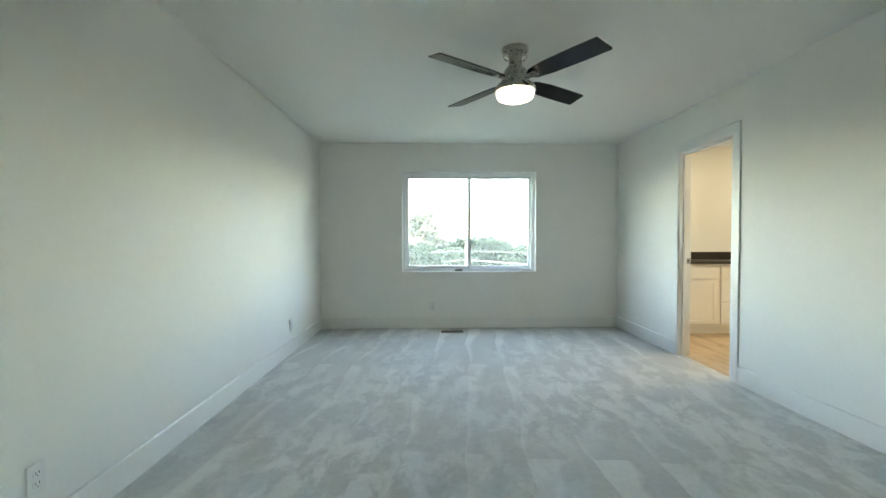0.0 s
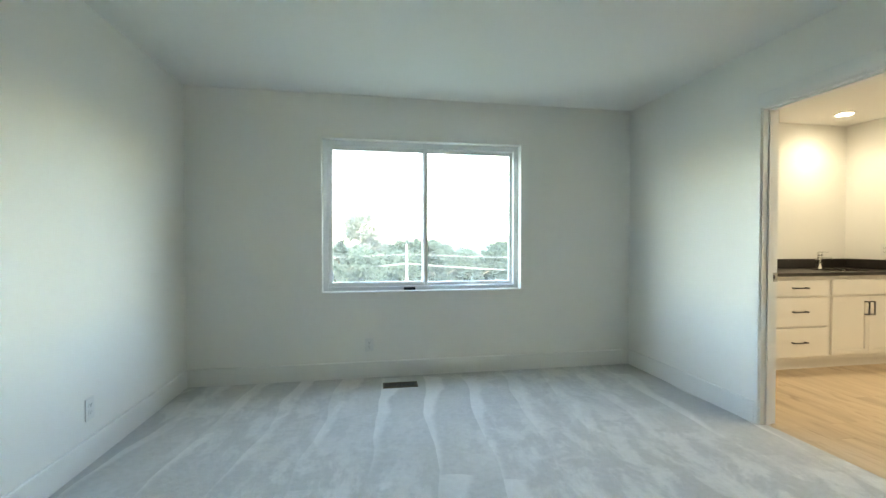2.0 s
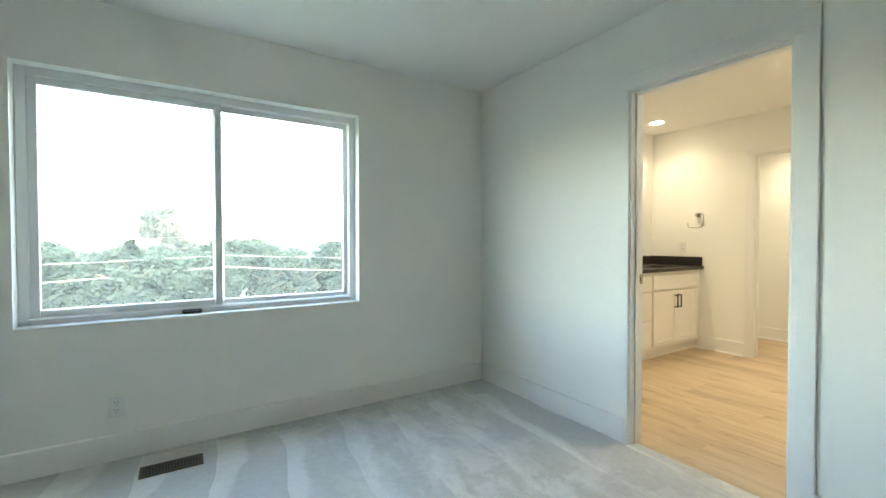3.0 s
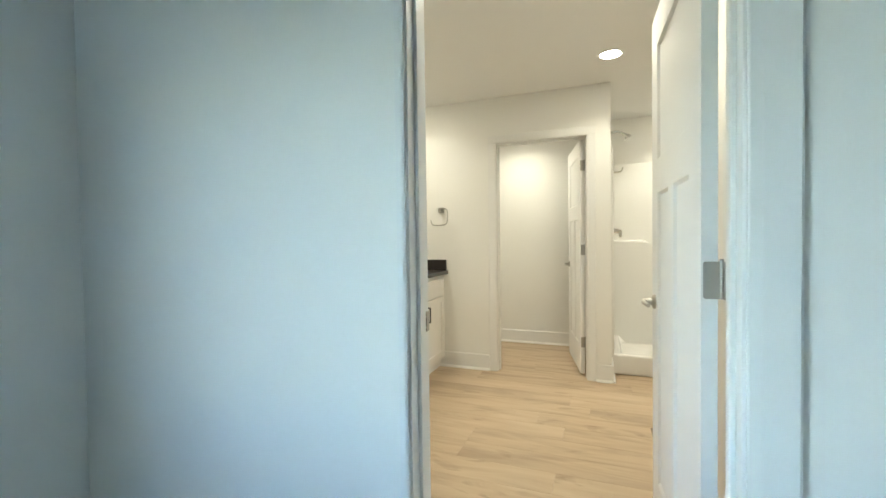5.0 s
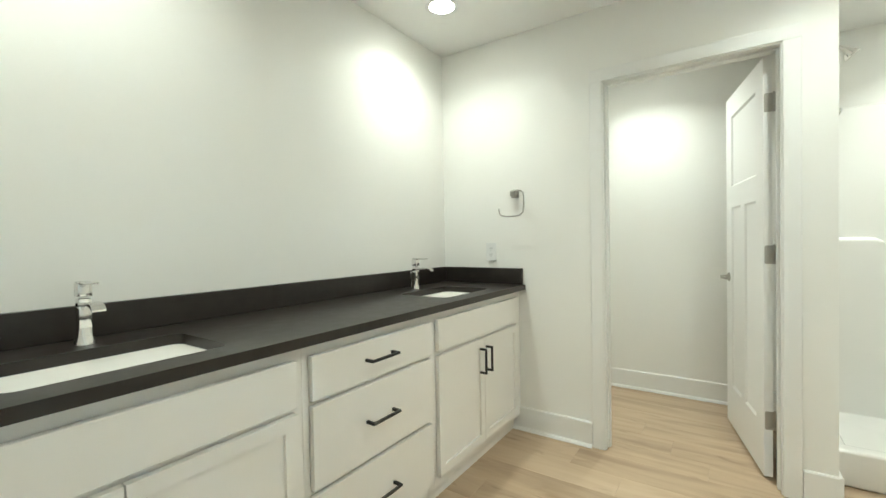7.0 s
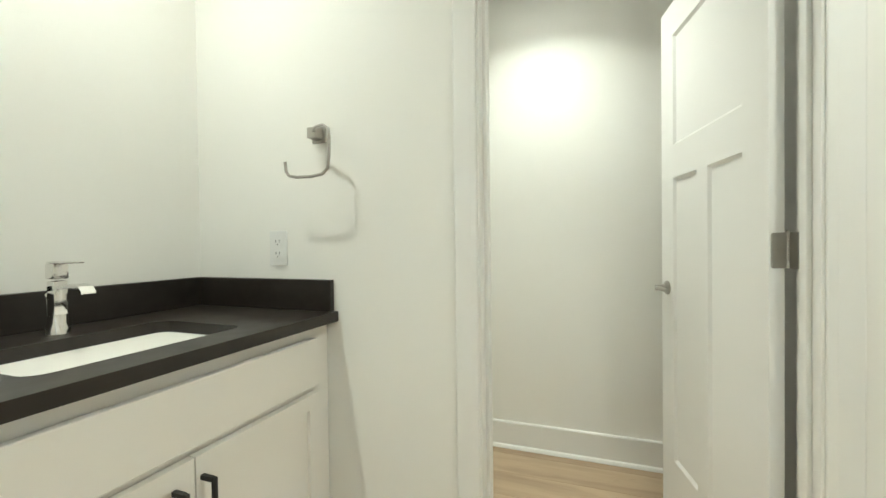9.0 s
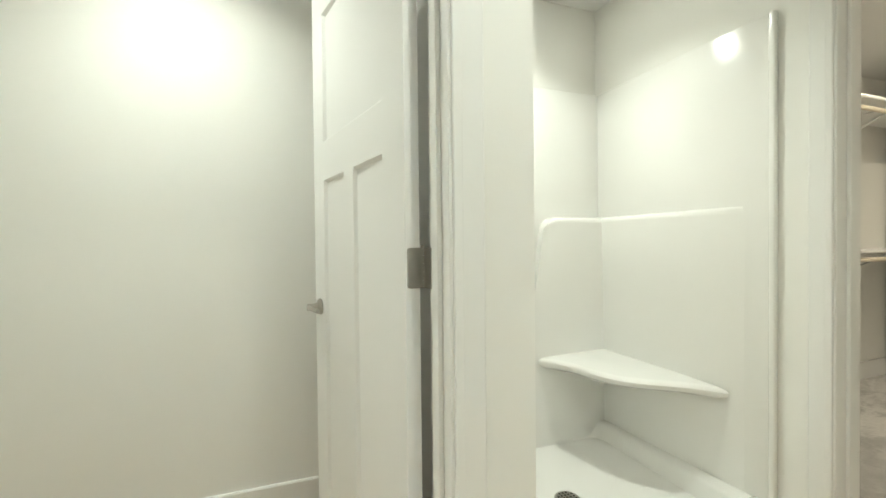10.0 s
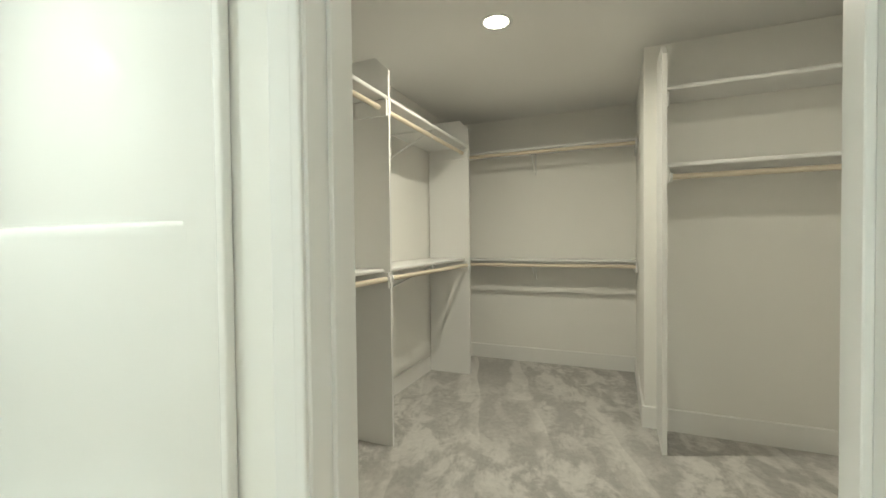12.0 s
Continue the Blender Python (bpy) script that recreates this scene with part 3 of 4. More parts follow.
part("window_frame", ring_bars(wx0, wx1, wz0, wz1, 0.045, fy0, fy1), VINYL, win, "white vinyl outer frame")
mx = (wx0 + wx1) / 2 + 0.005
s1 = part("sash", ring_bars(wx0 + 0.04, mx + 0.028, wz0 + 0.04, wz1 - 0.04, 0.042, fy0 + 0.012, fy0 + 0.042), VINYL, win, "white vinyl sliding sash")
s2 = part("sash", ring_bars(mx - 0.022, wx1 - 0.04, wz0 + 0.04, wz1 - 0.04, 0.034, fy0 + 0.046, fy0 + 0.074), VINYL, win, "white vinyl fixed sash")
for s, x0, x1, y in ((s1, wx0 + 0.08, mx - 0.012, fy0 + 0.026), (s2, mx + 0.010, wx1 - 0.072, fy0 + 0.060)):
    bm = bmesh.new()
    bx(bm, x0, x1, y, y + 0.004, wz0 + 0.07, wz1 - 0.07)
    p = part("pane", bm, GLASS, s, "clear glass pane", None)
    p.visible_shadow = False
# thin dark strip along the top of the right pane
bm = bmesh.new()
bx(bm, mx + 0.014, wx1 - 0.075, fy0 + 0.040, fy0 + 0.0455, wz1 - 0.082, wz1 - 0.076)
part("pane_line", bm, SLOT, win, "thin dark line at the top of the right pane")
bm = bmesh.new()
bx(bm, wx0 + 0.04, wx1 - 0.04, fy0 - 0.012, fy0, wz0 + 0.030, wz0 + 0.040, 0.002)
part("track", bm, VINYL, win)
bm = bmesh.new()
bx(bm, 0.800, 0.905, fy0 - 0.024, fy0 - 0.001, wz0 + 0.008, wz0 + 0.034, 0.008)
bx(bm, 0.825, 0.880, fy0 - 0.038, fy0 - 0.018, wz0 + 0.012, wz0 + 0.026, 0.005)
part("latch", bm, BLACK, win, "small dark sash latch")
bm = bmesh.new()
bx(bm, wx0 + 0.001, wx1 - 0.001, Y1 - 0.004, fy0, wz0 - 0.004, wz0 + 0.008, 0.003)
part("window_sill", bm, TRIM, win, "thin white sill board")

# ---------- ceiling fan ----------
fan = thing("ceiling_fan", "dark nickel ceiling fan with four black blades and lit light", "ceiling fan", (1.056, 2.925, H))
bm = bmesh.new()
lathe(bm, [(0.0, 0.0), (0.088, 0.0), (0.088, -0.014), (0.080, -0.026), (0.060, -0.032), (0.0, -0.032)], 40)
part("ceiling_plate", bm, DNICK, fan)
bm = bmesh.new()
lathe(bm, [(0.054, -0.030), (0.047, -0.045), (0.043, -0.065), (0.043, -0.095), (0.050, -0.112), (0.064, -0.130), (0.078, -0.150), (0.086, -0.175), (0.090, -0.180), (0.092, -0.215), (0.112, -0.232), (0.130, -0.250), (0.136, -0.265), (0.136, -0.285), (0.0, -0.285)], 44)
part("motor_housing", bm, DNICK, fan, "", 50)
for k in (0, 1):
    bm = bmesh.new()
    s = 1 if k else -1
    arc = [(s * (0.050 + 0.030 * math.sin(a)), 0.0, -0.052 + 0.024 * math.cos(a)) for a in [math.pi * i / 10 for i in range(11)]]
    tube(bm, arc, 0.006, 8)
    part("neck_loop", bm, CHROME, fan, "bright bent metal loop")
bm = bmesh.new()
lathe(bm, [(0.122, -0.285), (0.124, -0.290), (0.121, -0.312), (0.113, -0.328), (0.094, -0.336), (0.05, -0.340), (0.0, -0.341)], 44)
part("light_drum", bm, BULB, fan, "glowing white glass drum light")
for k in range(4):
    a = 35.0 + 90 * k
    m = pose(0, 0, -0.212, 0, 0, a) @ pose(0, 0, 0, -13, 0, 0)
    bm = bmesh.new()
    out = [(0.125, -0.030), (0.16, -0.052), (0.28, -0.068), (0.50, -0.072), (0.655, -0.070), (0.668, 0.058), (0.66, 0.066), (0.50, 0.068), (0.28, 0.064), (0.16, 0.050), (0.125, 0.030)]
    prism(bm, out, m, 0.007)
    bl = part("blade", bm, BLADE, fan, "thin glossy black blade", 30)
    bm = bmesh.new()
    prism(bm, [(0.080, -0.020), (0.13, -0.022), (0.17, -0.026), (0.185, -0.018), (0.185, 0.018), (0.17, 0.026), (0.13, 0.022), (0.080, 0.020)], m @ Matrix.Translation((0, 0, -0.005)), 0.005)
    part("blade_iron", bm, DNICK, bl, "dark nickel blade bracket")

# ---------- outlets, switches, vents ----------


def wall_plate(kind, x, y, z, rz, label):
    """A plate whose face looks along its own -y."""
    p = thing(kind, label, "outlet" if kind == "outlet" else "light switch", (x, y, z), rz)
    bm = bmesh.new()
    bx(bm, -0.036, 0.036, -0.006, 0.0, -0.058, 0.058, 0.0025)
    part("cover_plate", bm, PLATE, p)
    if kind == "outlet":
        for s in (-0.020, 0.020):
            bm = bmesh.new()
            prism(bm, rrect(0, s, 0.034, 0.029, 0.010, 4), Matrix(((1, 0, 0, 0), (0, 0, -1, -0.006), (0, 1, 0, 0), (0, 0, 0, 1))), 0.002)
            r = part("receptacle", bm, PLATE, p)
            # dark chips on the face paint the shade inside the slots
            for sx in (-0.007, 0.007):
                bm = bmesh.new()
                bx(bm, sx - 0.0012, sx + 0.0012, -0.0086, -0.0082, s - 0.001, s + 0.008)
                part("slot", bm, SLOT, r, "dark chip for the shade in the slot")
            bm = bmesh.new()
            tube(bm, [(0, -0.0082, s - 0.008), (0, -0.0087, s - 0.008)], 0.0024, 8)
            part("slot", bm, SLOT, r, "dark chip for the shade in the slot")
    else:
        bm = bmesh.new()
        bx(bm, -0.017, 0.017, -0.010, -0.006, -0.033, 0.033, 0.002)
        part("rocker", bm, PLATE, p)
    return p


wall_plate("outlet", X0, 1.70, 0.29, 90, "white duplex outlet on the bedroom wall")
wall_plate("outlet", X0, 4.48, 0.29, 90, "white duplex outlet low on the bedroom wall")
wall_plate("outlet", 0.495, Y1, 0.285, 0, "white duplex outlet under the window")
wall_plate("outlet", BX1, 5.378, 1.102, -90, "white duplex outlet above the vanity splash")
wall_plate("switch", NX, 2.642, 1.115, 90, "white rocker switch beside the closet doorway")


def register(x, y, w, d, label, slats, material, rz=0):
    v = thing("floor_vent", label, "floor vent", (x, y, 0), rz)
    bm = bmesh.new()
    for a in ((-w / 2, w / 2, -d / 2, -d / 2 + 0.016), (-w / 2, w / 2, d / 2 - 0.016, d / 2), (-w / 2, -w / 2 + 0.016, -d / 2 + 0.016, d / 2 - 0.016), (w / 2 - 0.016, w / 2, -d / 2 + 0.016, d / 2 - 0.016)):
        bx(bm, *a, 0.0, 0.006, 0.0015, 1)
    part("frame", bm, material, v)
    # a thin dark sheet under the slats paints the shade of the duct
    bm = bmesh.new()
    bx(bm, -w / 2 + 0.012, w / 2 - 0.012, -d / 2 + 0.012, d / 2 - 0.012, 0.0005, 0.0015)
    part("well_shade", bm, SLOT, v, "dark sheet for the shade inside the vent")
    for i in range(slats):
        bm = bmesh.new()
        s = -w / 2 + 0.016 + (i + 0.5) * (w - 0.032) / slats
        bx(bm, s - 0.0022, s + 0.0022, -d / 2 + 0.014, d / 2 - 0.014, 0.0018, 0.0050)
        part("slat", bm, material, v)
    return v


register(0.747, 5.412, 0.282, 0.125, "dark brown metal floor register in the carpet", 18, VENT)
register(4.700, 3.465, 0.250, 0.115, "dark brown metal floor register in the plank floor", 16, VENT)

# ---------- recessed lights ----------
bm_t = bmesh.new()
lathe(bm_t, [(0.066, 0.0), (0.090, 0.0), (0.090, -0.003), (0.084, -0.006), (0.068, -0.004), (0.066, 0.0)], 40)
ring_mesh = finish("trim_ring", bm_t, PLATE, 35)
bm_t = bmesh.new()
lathe(bm_t, [(0.0, -0.0015), (0.067, -0.0015), (0.067, -0.0005), (0.0, -0.0005)], 40)
disc_mesh = finish("lens", bm_t, CAN, None)
disc_mesh2 = disc_mesh.copy()
disc_mesh2.materials[0] = CANC
# the light at x 3.62 is unseen, added to mirror the one at 5.12
for x, y, dm, power, wide in ((5.12, 5.386, disc_mesh, 0.19, 135), (3.62, 5.386, disc_mesh, 0.13, 135), (5.09, 3.74, disc_mesh, 0.23, 135), (3.86, 3.80, disc_mesh, 0.21, 135), (6.36, 3.143, disc_mesh, 0.21, 115), (6.27, 4.62, disc_mesh, 0.27, 125), (5.85, 0.823, disc_mesh2, 0.60, 170), (4.50, 1.43, disc_mesh2, 0.11, 170)):
    can = thing("recessed_light", "round white recessed ceiling light, switched on", "ceiling light", (x, y, H), group="recessed lights")
    for nm, me in (("trim_ring", ring_mesh), ("lens", dm)):
        o = new(nm, me)
        o.parent = can
    # the lens throws most of its light in a cone downwards
    beam = bpy.data.lights.new("beam", "AREA")
    beam.shape, beam.size, beam.spread = "DISK", 0.050, radians(wide)
    beam.color, beam.energy = LAMP_TINT if dm is disc_mesh else CLOSET_TINT, power
    o = new("beam", beam)
    o.location = (0, 0, -0.010)
    o.parent = can

# ---------- vanity ----------
CF, DF = 5.190, 5.168     # face frame and door faces


def pull(parent, x, z, vertical, length=0.13):
    bm = bmesh.new()
    w, pr = 0.010, 0.030
    if vertical:
        bx(bm, x - w / 2, x + w / 2, DF - pr - w, DF - pr, z - length / 2, z + length / 2, 0.0015, 1)
        for s in (-1, 1):
            c = z + s * (length / 2 - w / 2)
            bx(bm, x - w / 2, x + w / 2, DF - pr, DF, c - w / 2, c + w / 2)
    else:
        bx(bm, x - length / 2, x + length / 2, DF - pr - w, DF - pr, z - w / 2, z + w / 2, 0.0015, 1)
        for s in (-1, 1):
            c = x + s * (length / 2 - w / 2)
            bx(bm, c - w / 2, c + w / 2, DF - pr, DF, z - w / 2, z + w / 2)
    part("handle", bm, BLACK, parent, "matte black bar pull")


def slab(parent, name, x0, x1, z0, z1):
    bm = bmesh.new()
    bx(bm, x0, x1, DF, CF - 0.002, z0, z1, 0.002, 1)
    return part(name, bm, CAB, parent)


def shaker(parent, x0, x1, z0, z1):
    bm = bmesh.new()
    s = 0.060
    g = [[bm.verts.new((x, DF, z)) for x in (x0, x1)] for z in (z0, z1)]
    f = bm.faces.new((g[0][0], g[0][1], g[1][1], g[1][0]))
    r = bmesh.ops.extrude_face_region(bm, geom=[f])
    back = [v for v in r["geom"] if isinstance(v, bmesh.types.BMVert)]
    for v in back:
        v.co.y = CF - 0.002
    bm.normal_update()
    fr = min(bm.faces, key=lambda q: q.calc_center_median().y)
    if fr.normal.y > 0:
        fr.normal_flip()
    bmesh.ops.inset_region(bm, faces=[fr], thickness=s, depth=0)
    bmesh.ops.inset_region(bm, faces=[fr], thickness=0.003, depth=-0.009)
    return part("door", bm, CAB, parent, "shaker door with recessed panel", 25)


def carcass(x0, x1, label):
    c = thing("vanity_cabinet", label, "cabinet", (0, 0, 0), group="vanity cabinets")
    bm = bmesh.new()
    bx(bm, x0, x1, CF, BY1 - 0.002, 0.088, 0.868)
    bx(bm, x0, x1, CF + 0.04, BY1 - 0.002, 0.0, 0.088)
    part("body", bm, CAB, c)
    return c


c1 = carcass(BX0 + 0.003, 4.030, "white shaker vanity sink cabinet with black pulls")
slab(c1, "false_drawer", 3.140, 4.000, 0.688, 0.828)
d = shaker(c1, 3.140, 3.570, 0.130, 0.670)
pull(d, 3.540, 0.560, True)
d = shaker(c1, 3.574, 4.000, 0.130, 0.670)
pull(d, 3.606, 0.560, True)
c2 = carcass(4.031, 4.710, "white vanity drawer cabinet with three drawers and black pulls")
for z0, z1 in ((0.688, 0.828), (0.408, 0.672), (0.128, 0.392)):
    d = slab(c2, "drawer", 4.053, 4.672, z0, z1)
    pull(d, 4.350, (z0 + z1) / 2 + 0.004, False, 0.145)
c3 = carcass(4.711, BX1 - 0.003, "white shaker vanity sink cabinet with black pulls beside the wall")
slab(c3, "false_drawer", 4.726, 5.556, 0.688, 0.830)
d = shaker(c3, 4.726, 5.140, 0.130, 0.668)
pull(d, 5.094, 0.560, True)
d = shaker(c3, 5.144, 5.556, 0.130, 0.668)
pull(d, 5.158, 0.560, True)

SINKS = ((3.625, 5.395), (5.130, 5.395))
top = thing("vanity_worktop", "dark charcoal quartz vanity top with two sink cutouts", "worktop", (0, 0, 0))
bm = bmesh.new()
edges = []
for loop in [[(BX0 + 0.003, 5.146), (BX1 - 0.003, 5.146), (BX1 - 0.003, BY1 - 0.003), (BX0 + 0.003, BY1 - 0.003)]] + [rrect(cx, cy, 0.445, 0.30, 0.035, 5) for cx, cy in SINKS]:
    vs = [bm.verts.new((x, y, 0.900)) for x, y in loop]
    edges += [bm.edges.new((vs[i], vs[(i + 1) % len(vs)])) for i in range(len(vs))]
bmesh.ops.triangle_fill(bm, use_beauty=True, use_dissolve=False, edges=edges)
r = bmesh.ops.extrude_face_region(bm, geom=list(bm.faces))
for v in r["geom"]:
    if isinstance(v, bmesh.types.BMVert):
        v.co.z -= 0.031
part("slab", bm, STONE, top, "", 25)
bm = bmesh.new()
bx(bm, BX0 + 0.003, BX1 - 0.003, BY1 - 0.022, BY1 - 0.001, 0.9005, 1.0, 0.0015, 1)
part("backsplash", bm, STONE, top)
bm = bmesh.new()
bx(bm, BX1 - 0.022, BX1 - 0.001, 5.162, BY1 - 0.0225, 0.9005, 1.0, 0.0015, 1)
part("side_splash", bm, STONE, top)

for cx, cy in SINKS:
    s = thing("sink", "white rectangular undermount porcelain sink", "sink", (cx, cy, 0), group="sinks")
    bm = bmesh.new()
    loft(bm, [[(x, y, z) for x, y in rrect(0, 0, w, dd, rr, 6)] for w, dd, rr, z in ((0.475, 0.33, 0.045, 0.8685), (0.440, 0.296, 0.038, 0.8685), (0.436, 0.292, 0.040, 0.860), (0.425, 0.280, 0.045, 0.775), (0.405, 0.262, 0.050, 0.750), (0.36, 0.22, 0.05, 0.738), (0.06, 0.06, 0.029, 0.730))])
    part("basin", bm, PORC, s, "", 50)
    bm = bmesh.new()
    lathe(bm, [(0.0, 0.737), (0.020, 0.737), (0.022, 0.734), (0.022, 0.731), (0.0, 0.731)], 24)
    part("drain", bm, CHROME, s, "chrome drain")
    f = thing("faucet", "chrome single-lever bathroom faucet on the dark counter", "faucet", (cx + 0.005, 5.610, 0.9003), group="faucets")
    bm = bmesh.new()
    loft(bm, [[(x, y, z) for x, y in rrect(0, 0, w, dd, rr, 4)] for w, dd, rr, z in ((0.050, 0.050, 0.024, 0.0), (0.050, 0.050, 0.024, 0.006), (0.043, 0.043, 0.018, 0.016), (0.036, 0.036, 0.012, 0.030), (0.033, 0.033, 0.009, 0.046), (0.032, 0.032, 0.008, 0.050))])
    part("base", bm, CHROME, f, "", 40)
    bm = bmesh.new()
    bx(bm, -0.0155, 0.0155, -0.0155, 0.0155, 0.046, 0.132, 0.005)
    part("body", bm, CHROME, f, "", 40)
    bm = bmesh.new()
    prism(bm, [(0.012, 0.118), (-0.040, 0.124), (-0.085, 0.126), (-0.108, 0.121), (-0.120, 0.108), (-0.118, 0.103), (-0.105, 0.113), (-0.085, 0.117), (-0.040, 0.114), (0.012, 0.106)], Matrix(((0, 0, 1, -0.0155), (1, 0, 0, 0), (0, 1, 0, 0), (0, 0, 0, 1))), 0.031)
    part("spout", bm, CHROME, f, "curved flat chrome spout", 35)
    bm = bmesh.new()
    bx(bm, -0.0165, 0.0165, -0.0165, 0.0165, 0.136, 0.174, 0.003)
    bx(bm, -0.014, 0.014, -0.082, 0.016, 0.1745, 0.179, 0.002)
    part("lever", bm, CHROME, f, "flat chrome lever", 35)
    bm = bmesh.new()
    tube(bm, [(-0.004, 0.027, 0.0), (-0.006, 0.030, 0.088)], 0.0026, 10)
    lathe(bm, [(0.0, 0.0), (0.0045, 0.002), (0.0055, 0.008), (0.0045, 0.014), (0.0, 0.016)], 12, Matrix.Translation((-0.006, 0.030, 0.085)))
    part("lift_rod", bm, CHROME, f)

# towel ring
tr = thing("towel_ring", "brushed nickel open towel ring on the wall", "towel ring", (BX1, 5.206, 1.462))
bm = bmesh.new()
bx(bm, -0.010, 0.0, -0.026, 0.026, -0.026, 0.026, 0.004)
bx(bm, -0.046, -0.009, -0.017, 0.017, -0.017, 0.017, 0.003)
part("mount", bm, NICKEL, tr)
bm = bmesh.new()
ar = [(-0.046, -0.008, 0.004), (-0.062, -0.03, 0.010), (-0.070, -0.062, 0.010), (-0.072, -0.082, -0.004), (-0.074, -0.086, -0.03), (-0.075, -0.086, -0.085), (-0.075, -0.080, -0.122), (-0.075, -0.060, -0.138), (-0.075, -0.02, -0.143), (-0.075, 0.030, -0.142), (-0.075, 0.062, -0.136), (-0.074, 0.074, -0.122), (-0.074, 0.078, -0.092)]
tube(bm, ar, 0.0048, 10)
part("ring", bm, NICKEL, tr, "", 60)

# towel bar on the inner wall
tb = thing("towel_bar", "brushed nickel towel bar on the wall behind the door", "towel bar", (0, NY, 1.345))
bm = bmesh.new()
tube(bm, [(4.16, 0.078, 0.0), (4.82, 0.078, 0.0)], 0.010, 14)
part("bar", bm, NICKEL, tb, "", 50)
for x in (4.21, 4.77):
    bm = bmesh.new()
    bx(bm, x - 0.024, x + 0.024, 0.0, 0.010, -0.030, 0.022, 0.004)
    prism(bm, [(0.008, -0.024), (0.070, -0.010), (0.082, 0.004), (0.070, 0.010), (0.008, 0.018)], Matrix(((0, 0, 1, x - 0.012), (1, 0, 0, 0), (0, 1, 0, 0), (0, 0, 0, 1))), 0.024)
    part("post", bm, NICKEL, tb, "", 35)

# ---------- shower ----------
sh = thing("shower_stall", "glossy white moulded fibreglass shower stall with corner seat", "shower stall", (0, 0, 0))
PX, PYR, PYL, PT = 6.790, 2.569, 3.720, 1.955
bm = bmesh.new()
bx(bm, PX, PX + 0.012, PYR - 0.008, PYL + 0.008, 0.07, PT, 0.004)
part("back_panel", bm, ACRYL, sh, "", 40)
bm = bmesh.new()
bx(bm, SHX0 + 0.010, PX, PYR - 0.008, PYR + 0.004, 0.07, PT, 0.003)
bx(bm, SHX0 - 0.010, SHX0 + 0.012, PYR - 0.008, PYR + 0.014, 0.07, PT, 0.005, 3)
part("side_panel", bm, ACRYL, sh, "", 40)
bm = bmesh.new()
bx(bm, SHX0 + 0.010, PX, PYL - 0.004, PYL + 0.008, 0.07, PT, 0.003)
bx(bm, SHX0 - 0.010, SHX0 + 0.012, PYL - 0.014, PYL + 0.008, 0.07, PT, 0.005, 3)
part("side_panel", bm, ACRYL, sh, "", 40)
# thick lower wall with a U-shaped dip in its top edge


def soft_corner(poly, r, n=4):
    """Round every corner of a polygon by r."""
    out = []
    k = len(poly)
    for i in range(k):
        p, a, b = Vector(poly[i]), Vector(poly[i - 1]), Vector(poly[(i + 1) % k])
        u, v = (a - p), (b - p)
        q = min(r, u.length * 0.45, v.length * 0.45)
        s, e = p + u.normalized() * q, p + v.normalized() * q
        for j2 in range(n + 1):
            t = j2 / n
            out.append(tuple((1 - t) ** 2 * s + 2 * t * (1 - t) * p + t * t * e))
    return out


def rolled_wall(name, chain, x_wall, depth, r, z_low):
    """A thick lower wall whose top edge follows chain (y, z) and rolls over to its front."""
    bm = bmesh.new()
    rows = []
    n = len(chain)
    for o, dp in [(0.0, 0.0)] + [(r * (1 - math.cos(a)), depth - r + r * math.sin(a)) for a in [math.pi / 2 * q / 8 for q in range(9)]]:
        row = []
        for i, (y, z) in enumerate(chain):
            a, b = Vector(chain[max(0, i - 1)]), Vector(chain[min(n - 1, i + 1)])
            d = (b - a).normalized()
            row.append(bm.verts.new((x_wall - dp, y + d.y * o, z - abs(d.x) * o)))
        rows.append(row)
    rows.append([bm.verts.new((x_wall - depth, v.co.y, z_low)) for v in rows[-1]])
    for a, b in zip(rows, rows[1:]):
        for i in range(n - 1):
            bm.faces.new((a[i], a[i + 1], b[i + 1], b[i]))
    return part(name, bm, ACRYL, sh, "", 40)


poly = [(PYL + 0.002, 1.158), (3.362, 1.158), (3.255, 0.690), (3.042, 0.690), (2.948, 1.266), (PYR - 0.004, 1.266)]
rounded = soft_corner(poly, 0.065, 8)
rolled_wall("lower_back_wall", [poly[0]] + rounded[9:-9] + [poly[-1]], PX + 0.002, 0.085, 0.030, 0.06)
# the same ledge turns the corner and fades out along the side wall
bm = bmesh.new()
cols = []
for i in range(13):
    t = i / 12
    x = PX - 0.02 - t * 0.80
    d = 0.050 * (1 - t) ** 0.8
    cols.append([bm.verts.new((x, PYR + 0.003 + dy, z)) for dy, z in ((0.0, 1.268), (d * 0.55, 1.266), (d * 0.85, 1.256), (d, 1.239), (d * 0.8, 0.90), (d * 0.7, 0.07))])
for a, b in zip(cols, cols[1:]):
    for q in range(5):
        bm.faces.new((a[q], a[q + 1], b[q + 1], b[q]))
part("lower_side_wall", bm, ACRYL, sh, "", 60)
# corner seat with a waved front
bm = bmesh.new()
st = []
N = 28
knots = [Vector(p) for p in ((6.699, 3.03), (6.655, 2.985), (6.57, 2.945), (6.43, 2.915), (6.31, 2.865), (6.22, 2.780), (6.13, 2.665), (6.03, 2.588))]
for i in range(N + 1):
    u = i / N * (len(knots) - 1)
    q = min(int(u), len(knots) - 2)
    t = u - q
    a, b, c, d = knots[max(0, q - 1)], knots[q], knots[q + 1], knots[min(len(knots) - 1, q + 2)]
    st.append(0.5 * ((2 * b) + (c - a) * t + (2 * a - 5 * b + 4 * c - d) * t * t + (3 * b - a - 3 * c + d) * t ** 3))
corner = Vector((PX - 0.05, PYR + 0.015))
